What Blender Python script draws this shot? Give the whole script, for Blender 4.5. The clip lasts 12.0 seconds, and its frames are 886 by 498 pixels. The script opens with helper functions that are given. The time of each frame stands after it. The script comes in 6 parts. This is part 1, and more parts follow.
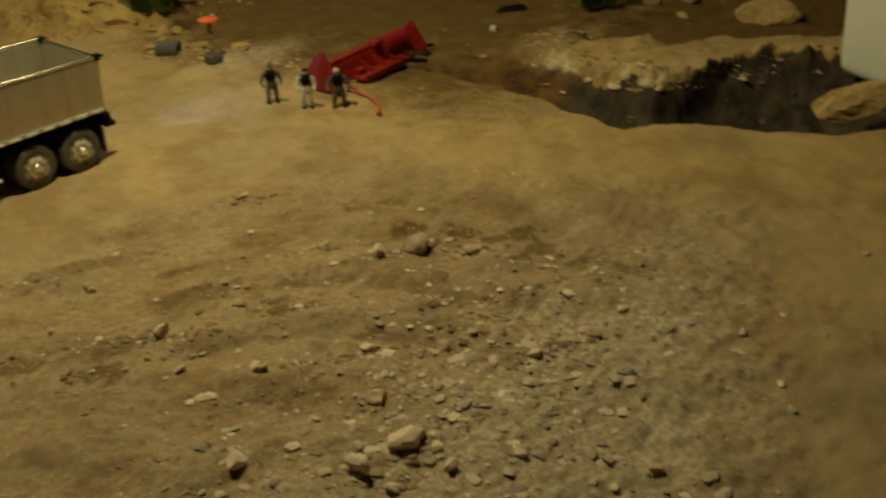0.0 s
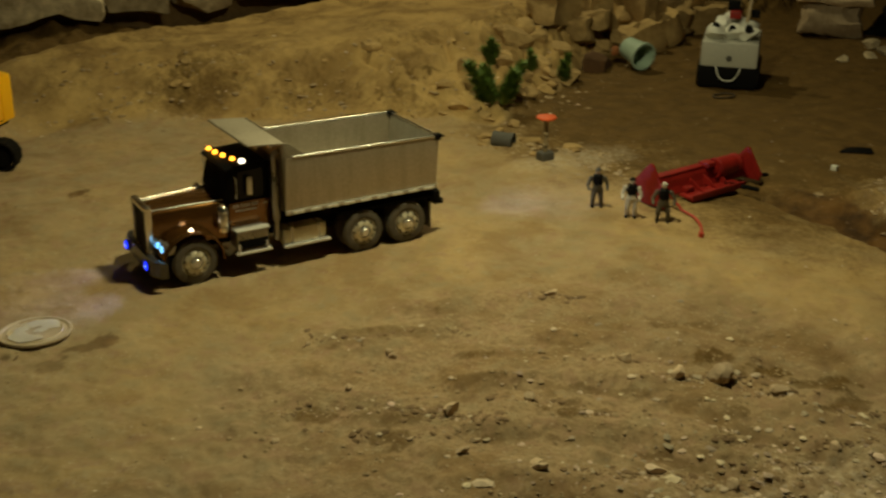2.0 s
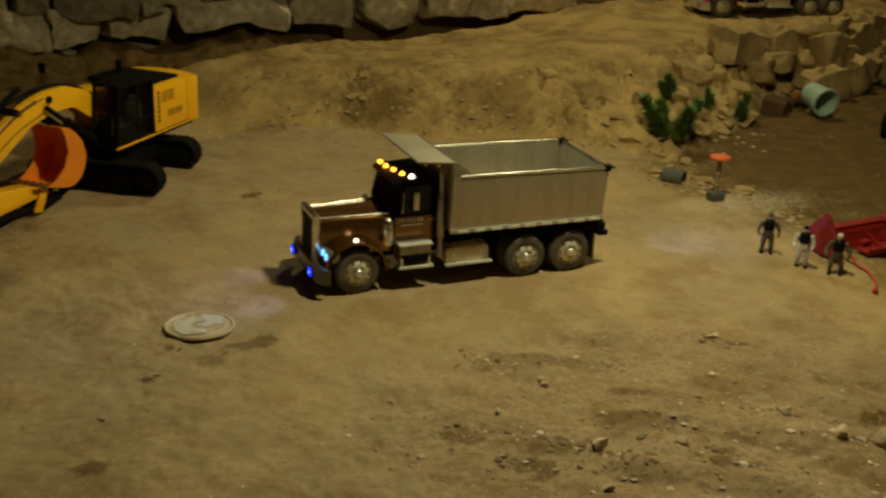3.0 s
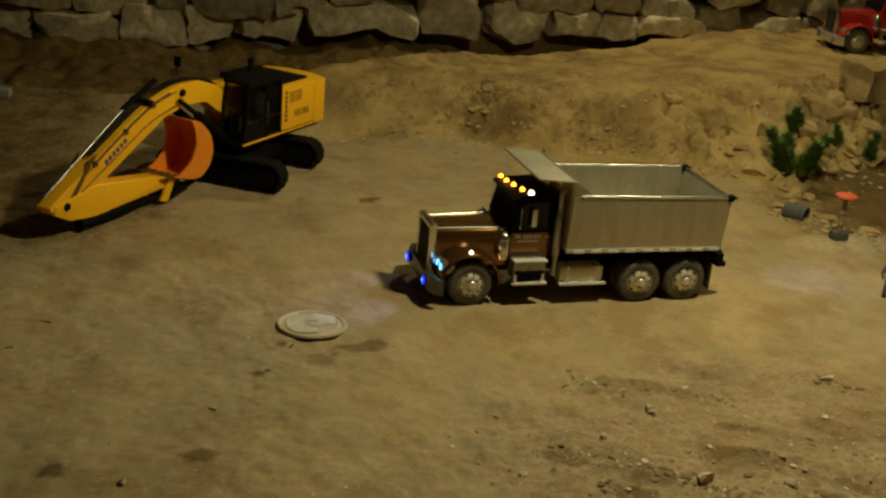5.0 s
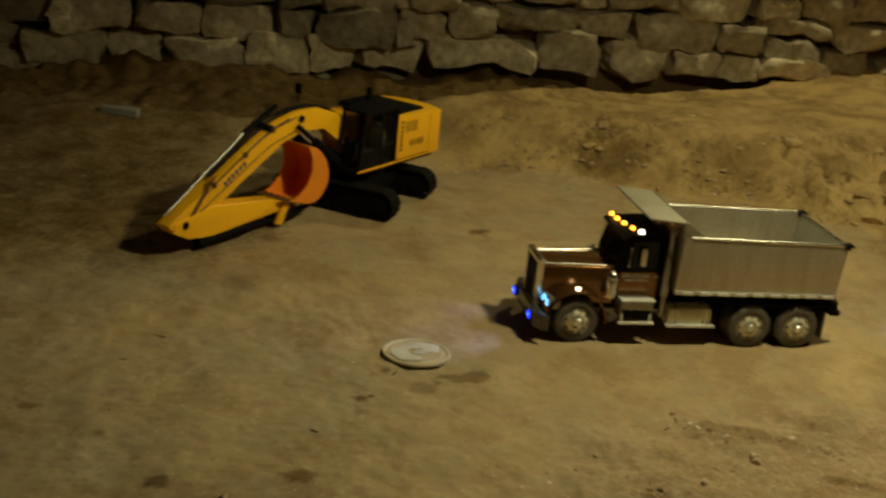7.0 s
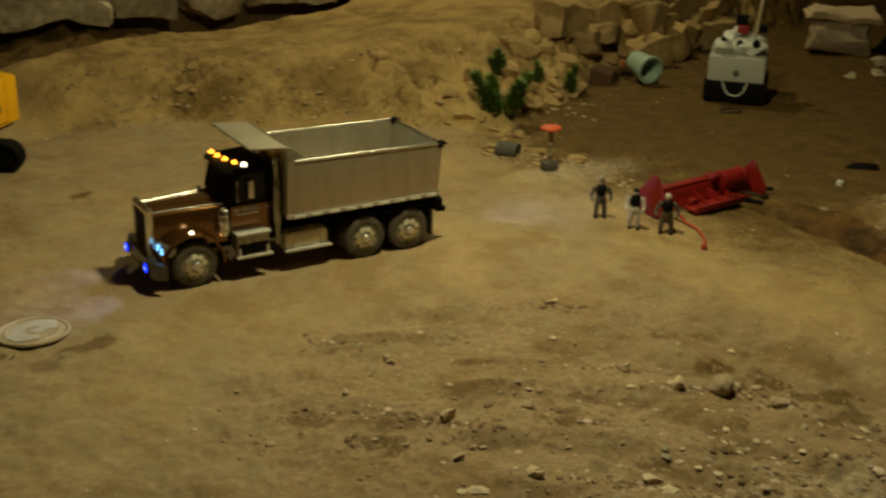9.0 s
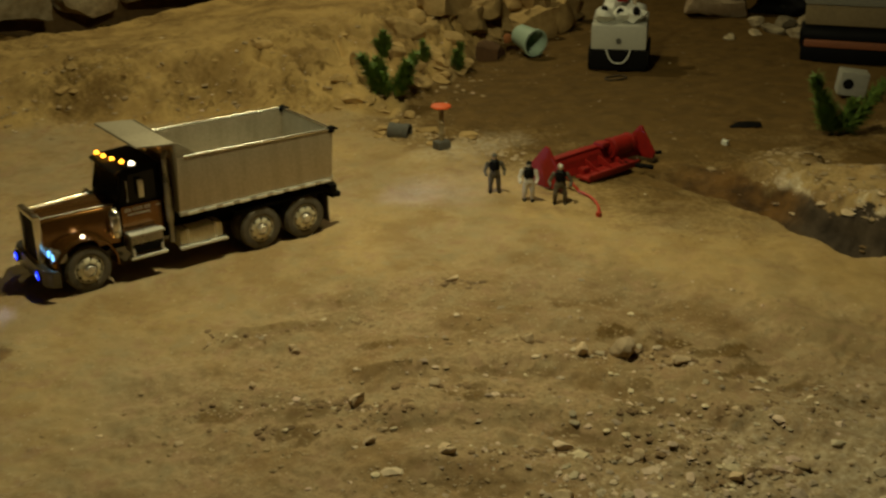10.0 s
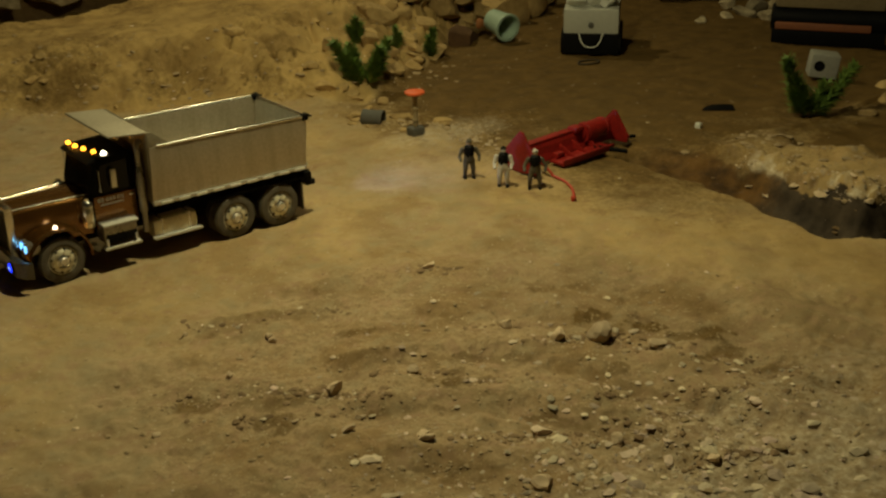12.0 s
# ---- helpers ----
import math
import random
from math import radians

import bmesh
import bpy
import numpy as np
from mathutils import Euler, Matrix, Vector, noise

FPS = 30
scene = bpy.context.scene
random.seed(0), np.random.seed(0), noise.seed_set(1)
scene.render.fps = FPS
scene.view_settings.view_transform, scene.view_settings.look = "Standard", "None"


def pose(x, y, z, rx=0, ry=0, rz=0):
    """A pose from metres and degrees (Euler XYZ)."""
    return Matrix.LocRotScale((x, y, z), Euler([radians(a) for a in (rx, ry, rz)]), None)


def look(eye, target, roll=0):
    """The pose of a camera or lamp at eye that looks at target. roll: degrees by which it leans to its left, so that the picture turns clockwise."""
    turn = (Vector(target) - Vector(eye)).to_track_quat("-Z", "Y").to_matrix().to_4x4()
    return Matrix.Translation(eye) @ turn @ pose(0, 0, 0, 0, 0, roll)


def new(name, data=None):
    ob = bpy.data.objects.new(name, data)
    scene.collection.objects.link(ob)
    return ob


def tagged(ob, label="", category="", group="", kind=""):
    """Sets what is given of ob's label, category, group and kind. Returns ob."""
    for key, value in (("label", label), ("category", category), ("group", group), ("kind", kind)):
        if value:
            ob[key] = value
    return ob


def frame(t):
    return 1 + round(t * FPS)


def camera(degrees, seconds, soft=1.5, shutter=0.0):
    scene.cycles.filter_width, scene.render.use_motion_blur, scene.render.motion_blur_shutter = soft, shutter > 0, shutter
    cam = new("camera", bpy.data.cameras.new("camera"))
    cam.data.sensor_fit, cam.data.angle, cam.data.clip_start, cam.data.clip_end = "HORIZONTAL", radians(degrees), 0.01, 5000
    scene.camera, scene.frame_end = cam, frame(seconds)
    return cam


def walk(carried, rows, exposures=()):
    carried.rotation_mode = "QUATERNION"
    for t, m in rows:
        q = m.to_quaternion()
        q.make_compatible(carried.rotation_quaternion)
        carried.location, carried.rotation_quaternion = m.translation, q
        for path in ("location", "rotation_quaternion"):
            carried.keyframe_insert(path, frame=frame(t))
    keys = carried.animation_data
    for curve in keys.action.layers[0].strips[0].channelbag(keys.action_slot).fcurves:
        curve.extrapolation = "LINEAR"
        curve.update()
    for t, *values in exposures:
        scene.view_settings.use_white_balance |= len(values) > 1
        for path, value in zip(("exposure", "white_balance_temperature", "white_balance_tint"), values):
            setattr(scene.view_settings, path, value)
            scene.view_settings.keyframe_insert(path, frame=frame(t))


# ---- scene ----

# ---------------------------------------------------------------- camera
cam = camera(40.99, 12.0, soft=2.4, shutter=0.5)
# seconds, place, then turn to the left, tilt up and lean to the left in degrees
PATH = [
    (0, -0.6017, -1.8515, 0.8556, -46.49, -27.91, -3.60),
    (0.3, -0.6009, -1.8377, 0.8541, -43.45, -27.17, -2.78),
    (0.5, -0.6007, -1.8303, 0.8510, -40.84, -27.00, -2.37),
    (0.7, -0.6030, -1.8272, 0.8466, -38.53, -26.14, -1.98),
    (0.9, -0.6053, -1.8241, 0.8423, -36.37, -23.53, -1.59),
    (1, -0.6065, -1.8225, 0.8401, -36.11, -23.23, -1.39),
    (1.5, -0.6062, -1.8260, 0.8402, -32.86, -22.41, -0.46),
    (2, -0.6117, -1.8256, 0.8431, -31.14, -22.29, 0.33),
    (2.5, -0.6175, -1.8156, 0.8353, -26.52, -21.62, 1.28),
    (3, -0.6204, -1.8130, 0.8376, -23.13, -21.20, 2.48),
    (3.5, -0.6257, -1.8133, 0.8414, -20.41, -21.17, 3.42),
    (3.7, -0.6267, -1.8121, 0.8389, -19.74, -21.09, 3.97),
    (5.3, -0.6417, -1.8046, 0.8370, -16.92, -20.92, 5.10),
    (5.5, -0.6376, -1.8033, 0.8400, -15.91, -21.01, 5.18),
    (6, -0.6442, -1.8033, 0.8373, -12.11, -20.96, 5.86),
    (6.5, -0.6408, -1.8044, 0.8413, -10.81, -20.69, 6.39),
    (6.7, -0.6424, -1.8080, 0.8410, -10.68, -19.83, 6.10),
    (8.3, -0.6082, -1.8247, 0.8338, -26.06, -21.52, 2.91),
    (8.5, -0.6102, -1.8261, 0.8323, -27.26, -21.51, 2.45),
    (9, -0.6011, -1.8280, 0.8272, -30.77, -21.57, 1.17),
    (9.5, -0.5979, -1.8317, 0.8250, -34.07, -22.07, -0.14),
    (10, -0.5958, -1.8334, 0.8265, -35.84, -22.41, -1.10),
    (10.5, -0.5965, -1.8299, 0.8260, -37.67, -23.22, -1.28),
    (11, -0.5966, -1.8298, 0.8269, -37.73, -23.43, -1.38),
    (11.5, -0.5959, -1.8283, 0.8274, -37.38, -23.41, -1.36),
    (12, -0.5969, -1.8299, 0.8275, -37.18, -23.14, -1.31),
]
walk(cam, [(t, pose(x, y, z, 90 + tilt, 0, turn) @ pose(0, 0, 0, 0, 0, lean)) for t, x, y, z, turn, tilt, lean in PATH],
     exposures=[(0, -0.09, 6630, 10), (1.5, -0.12, 6380, 10), (3, -0.08, 6170, 10), (6, -0.03, 6120, 10), (9, -0.11, 6300, 10), (12, -0.13, 6430, 10)])

# ---------------------------------------------------------------- light: a shaded ceiling lamp and an added, unseen bulb, dim hall light
world = bpy.data.worlds.new("hall_air")
scene.world = world
world.use_nodes = True
world.node_tree.nodes["Background"].inputs[0].default_value = (1.0, 0.78, 0.5, 1)
world.node_tree.nodes["Background"].inputs[1].default_value = 0.02


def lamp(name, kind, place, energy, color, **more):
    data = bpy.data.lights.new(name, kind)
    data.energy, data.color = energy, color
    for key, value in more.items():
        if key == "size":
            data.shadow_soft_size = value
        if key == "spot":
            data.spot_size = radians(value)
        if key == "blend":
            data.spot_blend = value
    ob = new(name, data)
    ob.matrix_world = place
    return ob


KEY = (0.46, -0.235, 1.26)
lamp("ceiling_spot", "SPOT", pose(*KEY), 50, (0.97, 0.885, 0.48), size=0.05, spot=152, blend=0.6)
# unseen bulb behind, set by the excavator's shadow; brightens bank and wall
lamp("unseen_bulb", "POINT", pose(1.40, 1.70, 1.72), 43, (0.985, 0.87, 0.45), size=0.05)
# the tipper's own lamps: bluish headlights and reversing lamp
lamp("headlight_glow", "SPOT", look((-0.066, 0.030, 0.070), (-0.245, 0.010, 0.0)), 0.66, (0.34, 0.46, 1.0), size=0.008, spot=58, blend=0.9)
lamp("headlight_glow", "SPOT", look((-0.066, 0.157, 0.070), (-0.245, 0.130, 0.0)), 0.50, (0.34, 0.46, 1.0), size=0.008, spot=58, blend=0.9)
lamp("reversing_glow", "SPOT", look((0.512, 0.095, 0.115), (0.88, 0.03, 0.0)), 1.9, (0.42, 0.56, 1.0), size=0.012, spot=60, blend=1.0)

# ---------------------------------------------------------------- materials
def surface(name, base, second=None, rough=0.6, metal=0.0, grain=60.0, patch=8.0, bump=0.2, depth=0.002, coat=0.0, vary=0.0):
    """A procedural surface: two colours mixed by coarse patches and fine grain, relief, and uneven gloss."""
    m = bpy.data.materials.new(name)
    m.use_nodes = True
    n, l = m.node_tree.nodes, m.node_tree.links
    b = n["Principled BSDF"]
    second = second or tuple(c * 0.72 for c in base)
    co = n.new("ShaderNodeTexCoord")
    big, fine = n.new("ShaderNodeTexNoise"), n.new("ShaderNodeTexNoise")
    big.inputs["Scale"].default_value, big.inputs["Detail"].default_value = patch, 4
    fine.inputs["Scale"].default_value, fine.inputs["Detail"].default_value = grain, 6
    l.new(co.outputs["Object"], big.inputs["Vector"]), l.new(co.outputs["Object"], fine.inputs["Vector"])
    add = n.new("ShaderNodeMath")
    add.operation = "MULTIPLY_ADD"
    add.inputs[1].default_value = 0.55
    l.new(fine.outputs["Fac"], add.inputs[0])
    half = n.new("ShaderNodeMath")
    half.operation = "MULTIPLY"
    half.inputs[1].default_value = 0.45
    l.new(big.outputs["Fac"], half.inputs[0]), l.new(half.outputs[0], add.inputs[2])
    ramp = n.new("ShaderNodeMapRange")
    ramp.inputs["From Min"].default_value, ramp.inputs["From Max"].default_value = 0.5 - 0.22, 0.5 + 0.22
    l.new(add.outputs[0], ramp.inputs["Value"])
    mixer = n.new("ShaderNodeMix")
    mixer.data_type = "RGBA"
    mixer.inputs["A"].default_value, mixer.inputs["B"].default_value = (*second, 1), (*base, 1)
    l.new(ramp.outputs[0], mixer.inputs["Factor"])
    out = mixer.outputs["Result"]
    if vary:
        info, hsv, scale = n.new("ShaderNodeObjectInfo"), n.new("ShaderNodeHueSaturation"), n.new("ShaderNodeMapRange")
        scale.inputs["To Min"].default_value, scale.inputs["To Max"].default_value = 1 - vary, 1 + vary
        l.new(info.outputs["Random"], scale.inputs["Value"]), l.new(scale.outputs[0], hsv.inputs["Value"])
        l.new(out, hsv.inputs["Color"])
        out = hsv.outputs["Color"]
    l.new(out, b.inputs["Base Color"])
    gloss = n.new("ShaderNodeMapRange")
    gloss.inputs["To Min"].default_value, gloss.inputs["To Max"].default_value = max(rough - 0.12, 0.03), min(rough + 0.15, 1)
    l.new(big.outputs["Fac"], gloss.inputs["Value"]), l.new(gloss.outputs[0], b.inputs["Roughness"])
    b.inputs["Metallic"].default_value = metal
    b.inputs["Coat Weight"].default_value = coat
    if bump:
        bp = n.new("ShaderNodeBump")
        bp.inputs["Strength"].default_value, bp.inputs["Distance"].default_value = bump, depth
        l.new(add.outputs[0], bp.inputs["Height"]), l.new(bp.outputs["Normal"], b.inputs["Normal"])
    return m


def glow(name, color, strength):
    m = bpy.data.materials.new(name)
    m.use_nodes = True
    b = m.node_tree.nodes["Principled BSDF"]
    b.inputs["Base Color"].default_value = (*color, 1)
    b.inputs["Emission Color"].default_value = (*color, 1)
    b.inputs["Emission Strength"].default_value = strength
    return m


def clear(name, color, rough=0.05, weight=0.9):
    m = bpy.data.materials.new(name)
    m.use_nodes = True
    b = m.node_tree.nodes["Principled BSDF"]
    b.inputs["Base Color"].default_value = (*color, 1)
    b.inputs["Roughness"].default_value = rough
    b.inputs["Transmission Weight"].default_value = weight
    return m


def soil():
    """Packed earth: tan dry dirt, darker damp loam and painted shade, grey crushed rubble and stains, by the masks on
    the sheet.
    """
    m = bpy.data.materials.new("packed_earth")
    m.use_nodes = True
    n, l = m.node_tree.nodes, m.node_tree.links
    b = n["Principled BSDF"]
    co = n.new("ShaderNodeTexCoord")

    def noise_node(scale, detail=5.0, rough=0.6):
        t = n.new("ShaderNodeTexNoise")
        t.inputs["Scale"].default_value, t.inputs["Detail"].default_value, t.inputs["Roughness"].default_value = scale, detail, rough
        l.new(co.outputs["Object"], t.inputs["Vector"])
        return t.outputs["Fac"]

    def ranged(v, a, c, lo=0.0, hi=1.0):
        r = n.new("ShaderNodeMapRange")
        for key, value in (("From Min", a), ("From Max", c), ("To Min", lo), ("To Max", hi)):
            r.inputs[key].default_value = value
        l.new(v, r.inputs["Value"])
        return r.outputs[0]

    def mixed(fac, a, c):
        x = n.new("ShaderNodeMix")
        x.data_type = "RGBA"
        l.new(fac, x.inputs["Factor"])
        for key, value in (("A", a), ("B", c)):
            if isinstance(value, tuple):
                x.inputs[key].default_value = (*value, 1)
            else:
                l.new(value, x.inputs[key])
        return x.outputs["Result"]

    def mask(name):
        a = n.new("ShaderNodeAttribute")
        a.attribute_name = name
        return a.outputs["Fac"]

    big, mid, fine, grit = noise_node(3.2), noise_node(17, 6), noise_node(90, 6, 0.7), noise_node(330, 4, 0.7)
    patch, streak = noise_node(7.5, 5), noise_node(13, 8, 0.68)
    dry = mixed(ranged(mid, 0.30, 0.70), (0.315, 0.232, 0.122), (0.41, 0.310, 0.175))
    dry = mixed(ranged(big, 0.40, 0.62, 0.0, 0.6), dry, (0.50, 0.335, 0.135))
    dry = mixed(ranged(patch, 0.50, 0.68, 0.0, 0.45), dry, (0.225, 0.158, 0.078))
    dry = mixed(ranged(streak, 0.57, 0.68, 0.0, 0.5), dry, (0.20, 0.125, 0.055))
    dry = mixed(ranged(fine, 0.60, 0.74, 0.0, 0.4), dry, (0.17, 0.12, 0.060))
    dry = mixed(ranged(grit, 0.62, 0.72, 0.0, 0.5), dry, (0.55, 0.46, 0.32))
    damp_shade = mixed(ranged(mid, 0.3, 0.7), (0.088, 0.050, 0.011), (0.158, 0.090, 0.023))
    damp_shade = mixed(ranged(fine, 0.58, 0.72, 0.0, 0.5), damp_shade, (0.25, 0.17, 0.08))
    grey = mixed(ranged(fine, 0.35, 0.66), (0.265, 0.180, 0.092), (0.475, 0.340, 0.188))
    grey = mixed(ranged(patch, 0.48, 0.62, 0.0, 0.55), grey, (0.20, 0.138, 0.064))
    grey = mixed(ranged(grit, 0.58, 0.7, 0.0, 0.7), grey, (0.13, 0.10, 0.07))
    # reddish and olive tints, dark specks and pale flecks
    tint, blot, speck = noise_node(26, 4, 0.6), noise_node(5.2, 7, 0.66), noise_node(150, 3, 0.6)
    for base in ("dry", "grey"):
        c = dry if base == "dry" else grey
        c = mixed(ranged(tint, 0.52, 0.64, 0.0, 0.5), c, (0.365, 0.230, 0.140))
        c = mixed(ranged(tint, 0.47, 0.34, 0.0, 0.4), c, (0.325, 0.270, 0.160))
        c = mixed(ranged(blot, 0.51, 0.61, 0.0, 0.55), c, (0.255, 0.155, 0.060))
        c = mixed(ranged(speck, 0.66, 0.72, 0.0, 0.75), c, (0.10, 0.065, 0.035))
        c = mixed(ranged(speck, 0.35, 0.29, 0.0, 0.7), c, (0.60, 0.49, 0.33))
        if base == "dry":
            dry = c
        else:
            grey = c
    pale = mixed(ranged(fine, 0.4, 0.62), (0.43, 0.335, 0.205), (0.61, 0.52, 0.38))
    pale = mixed(ranged(tint, 0.54, 0.62, 0.0, 0.6), pale, (0.26, 0.19, 0.11))
    ochre = mixed(ranged(patch, 0.42, 0.62), (0.48, 0.320, 0.112), (0.275, 0.170, 0.054))
    ochre = mixed(ranged(fine, 0.58, 0.72, 0.0, 0.5), ochre, (0.20, 0.125, 0.050))
    dry = mixed(mask("ochre"), dry, ochre)
    def ragged(v, amount):
        a, c = n.new("ShaderNodeMath"), n.new("ShaderNodeMath")
        a.operation = c.operation = "MULTIPLY_ADD"
        a.inputs[1].default_value, a.inputs[2].default_value = amount, -0.5 * amount
        l.new(fine, a.inputs[0]), l.new(streak, c.inputs[0])
        c.inputs[1].default_value = amount
        both = n.new("ShaderNodeMath")
        l.new(v, both.inputs[0]), l.new(a.outputs[0], c.inputs[2]), l.new(c.outputs[0], both.inputs[1])
        return ranged(both.outputs[0], 0.5 * amount + 0.22, 0.5 * amount + 0.72)

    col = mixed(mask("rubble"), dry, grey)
    col = mixed(ragged(mask("damp_shade"), 0.9), col, damp_shade)
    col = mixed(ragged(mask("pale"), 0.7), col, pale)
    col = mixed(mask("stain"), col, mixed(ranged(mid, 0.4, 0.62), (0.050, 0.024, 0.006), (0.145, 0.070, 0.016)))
    col = mixed(ragged(mask("trench_dark"), 0.5), col, mixed(ranged(mid, 0.35, 0.65), (0.022, 0.015, 0.009), (0.078, 0.055, 0.034)))
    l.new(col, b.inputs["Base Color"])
    l.new(ranged(mask("damp_shade"), 0, 1, 0.95, 0.8), b.inputs["Roughness"])
    b.inputs["Specular IOR Level"].default_value = 0.25
    height = n.new("ShaderNodeMath")
    height.operation = "MULTIPLY_ADD"
    height.inputs[1].default_value = 0.35
    l.new(grit, height.inputs[0]), l.new(fine, height.inputs[2])
    bp = n.new("ShaderNodeBump")
    bp.inputs["Strength"].default_value, bp.inputs["Distance"].default_value = 0.45, 0.004
    l.new(height.outputs[0], bp.inputs["Height"]), l.new(bp.outputs["Normal"], b.inputs["Normal"])
    return m


def island_stone(name):
    """Loose stones in one mesh, each with its own shade."""
    m = surface(name, (0.64, 0.51, 0.345), (0.42, 0.32, 0.20), rough=0.9, grain=150, patch=30, bump=0.4, depth=0.002)
    n, l = m.node_tree.nodes, m.node_tree.links
    b = n["Principled BSDF"]
    old = b.inputs["Base Color"].links[0].from_socket
    geo, hsv, scale = n.new("ShaderNodeNewGeometry"), n.new("ShaderNodeHueSaturation"), n.new("ShaderNodeMapRange")
    scale.inputs["To Min"].default_value, scale.inputs["To Max"].default_value = 0.55, 1.35
    l.new(geo.outputs["Random Per Island"], scale.inputs["Value"]), l.new(scale.outputs[0], hsv.inputs["Value"])
    hsv.inputs["Saturation"].default_value = 0.9
    wob, hue = n.new("ShaderNodeMath"), n.new("ShaderNodeMapRange")
    wob.operation = "FRACT"
    seven = n.new("ShaderNodeMath")
    seven.operation = "MULTIPLY"
    seven.inputs[1].default_value = 7.0
    l.new(geo.outputs["Random Per Island"], seven.inputs[0]), l.new(seven.outputs[0], wob.inputs[0])
    hue.inputs["To Min"].default_value, hue.inputs["To Max"].default_value = 0.472, 0.515
    l.new(wob.outputs[0], hue.inputs["Value"]), l.new(hue.outputs[0], hsv.inputs["Hue"])
    l.new(old, hsv.inputs["Color"]), l.new(hsv.outputs["Color"], b.inputs["Base Color"])
    return m


def streaked(m, grime, amount):
    """Brownish grime running down a sheet-metal side, over the colour that the material has."""
    n, l = m.node_tree.nodes, m.node_tree.links
    b = n["Principled BSDF"]
    old = b.inputs["Base Color"].links[0].from_socket
    co, turn, t = n.new("ShaderNodeTexCoord"), n.new("ShaderNodeMapping"), n.new("ShaderNodeTexNoise")
    turn.inputs["Scale"].default_value = (46, 46, 7)
    t.inputs["Scale"].default_value, t.inputs["Detail"].default_value, t.inputs["Roughness"].default_value = 1.0, 4, 0.6
    r, x = n.new("ShaderNodeMapRange"), n.new("ShaderNodeMix")
    r.inputs["From Min"].default_value, r.inputs["From Max"].default_value, r.inputs["To Max"].default_value = 0.44, 0.70, amount
    x.data_type = "RGBA"
    x.inputs["B"].default_value = (*grime, 1)
    l.new(co.outputs["Object"], turn.inputs["Vector"]), l.new(turn.outputs["Vector"], t.inputs["Vector"])
    l.new(t.outputs["Fac"], r.inputs["Value"]), l.new(r.outputs[0], x.inputs["Factor"])
    l.new(old, x.inputs["A"]), l.new(x.outputs["Result"], b.inputs["Base Color"])
    return m


EARTH = soil()
PEBBLE = island_stone("loose_gravel")
CRUMB = surface("earth_crumb", (0.46, 0.345, 0.195), (0.30, 0.215, 0.115), rough=0.95, grain=90, patch=14, bump=0.4, depth=0.002)
CLOD = surface("earth_clod", (0.42, 0.31, 0.170), (0.27, 0.19, 0.10), rough=0.95, grain=140, patch=30, bump=0.5, depth=0.003)
DARKCLOD = surface("moist_clod", (0.31, 0.205, 0.105), (0.125, 0.073, 0.032), rough=0.95, grain=110, patch=26, bump=0.5, depth=0.003)
ROCK = surface("field_stone", (0.70, 0.55, 0.365), (0.44, 0.315, 0.185), rough=0.92, grain=70, patch=14, bump=0.6, depth=0.004, vary=0.25)
PALESTONE = surface("pale_stone", (0.82, 0.66, 0.48), (0.58, 0.44, 0.30), rough=0.9, grain=80, patch=20, bump=0.5, depth=0.003, vary=0.12)
WALLROCK = surface("wall_stone", (0.70, 0.59, 0.39), (0.19, 0.132, 0.062), rough=0.92, grain=38, patch=7, bump=1.0, depth=0.012, vary=0.5)
WALLDIRT = surface("wall_earth", (0.205, 0.125, 0.048), (0.10, 0.058, 0.021), rough=0.95, grain=40, patch=8, bump=0.6, depth=0.01)
PLASTER = surface("hall_plaster", (0.20, 0.175, 0.14), rough=0.9, grain=30, patch=2, bump=0.1)
BRONZE = surface("bronze_paint", (0.235, 0.106, 0.022), (0.180, 0.078, 0.017), rough=0.20, metal=0.78, grain=400, patch=30, bump=0.02, coat=0.9)
DULLALU = surface("dull_aluminium", (0.34, 0.295, 0.205), (0.21, 0.178, 0.120), rough=0.55, metal=0.4, grain=140, patch=16, bump=0.08, depth=0.0006)
REDPAINT = surface("red_truck_paint", (0.50, 0.02, 0.015), rough=0.3, grain=300, patch=20, bump=0.02, coat=0.5)
CHROME = surface("chrome", (0.80, 0.77, 0.70), (0.66, 0.63, 0.56), rough=0.22, metal=0.65, grain=200, patch=25, bump=0.03)
ALU = surface("brushed_aluminium", (0.60, 0.53, 0.405), (0.43, 0.375, 0.275), rough=0.42, metal=0.7, grain=160, patch=7, bump=0.08, depth=0.0006)
ALUIN = surface("worn_aluminium_inside", (0.54, 0.51, 0.415), (0.385, 0.36, 0.285), rough=0.6, metal=0.25, grain=120, patch=12, bump=0.1, depth=0.0006)
POLISH = surface("polished_chrome", (0.92, 0.88, 0.78), (0.82, 0.78, 0.68), rough=0.22, metal=1.0, grain=200, patch=25, bump=0.02)
BRIGHT = surface("bright_worn_metal", (0.80, 0.78, 0.70), (0.55, 0.52, 0.45), rough=0.35, metal=0.2, grain=160, patch=30, bump=0.1)
STEELRIM = surface("wheel_alloy", (0.86, 0.80, 0.60), (0.58, 0.51, 0.35), rough=0.34, metal=0.35, grain=220, patch=40, bump=0.05)
RUBBER = surface("tyre_rubber", (0.075, 0.066, 0.050), (0.160, 0.134, 0.094), rough=0.85, grain=120, patch=25, bump=0.3, depth=0.001)
BLACK = surface("black_plastic", (0.004, 0.004, 0.004), (0.009, 0.0085, 0.008), rough=0.5, grain=200, patch=20, bump=0.05)
FRAME = surface("chassis_black", (0.004, 0.004, 0.004), (0.011, 0.0095, 0.008), rough=0.7, grain=120, patch=20, bump=0.1)
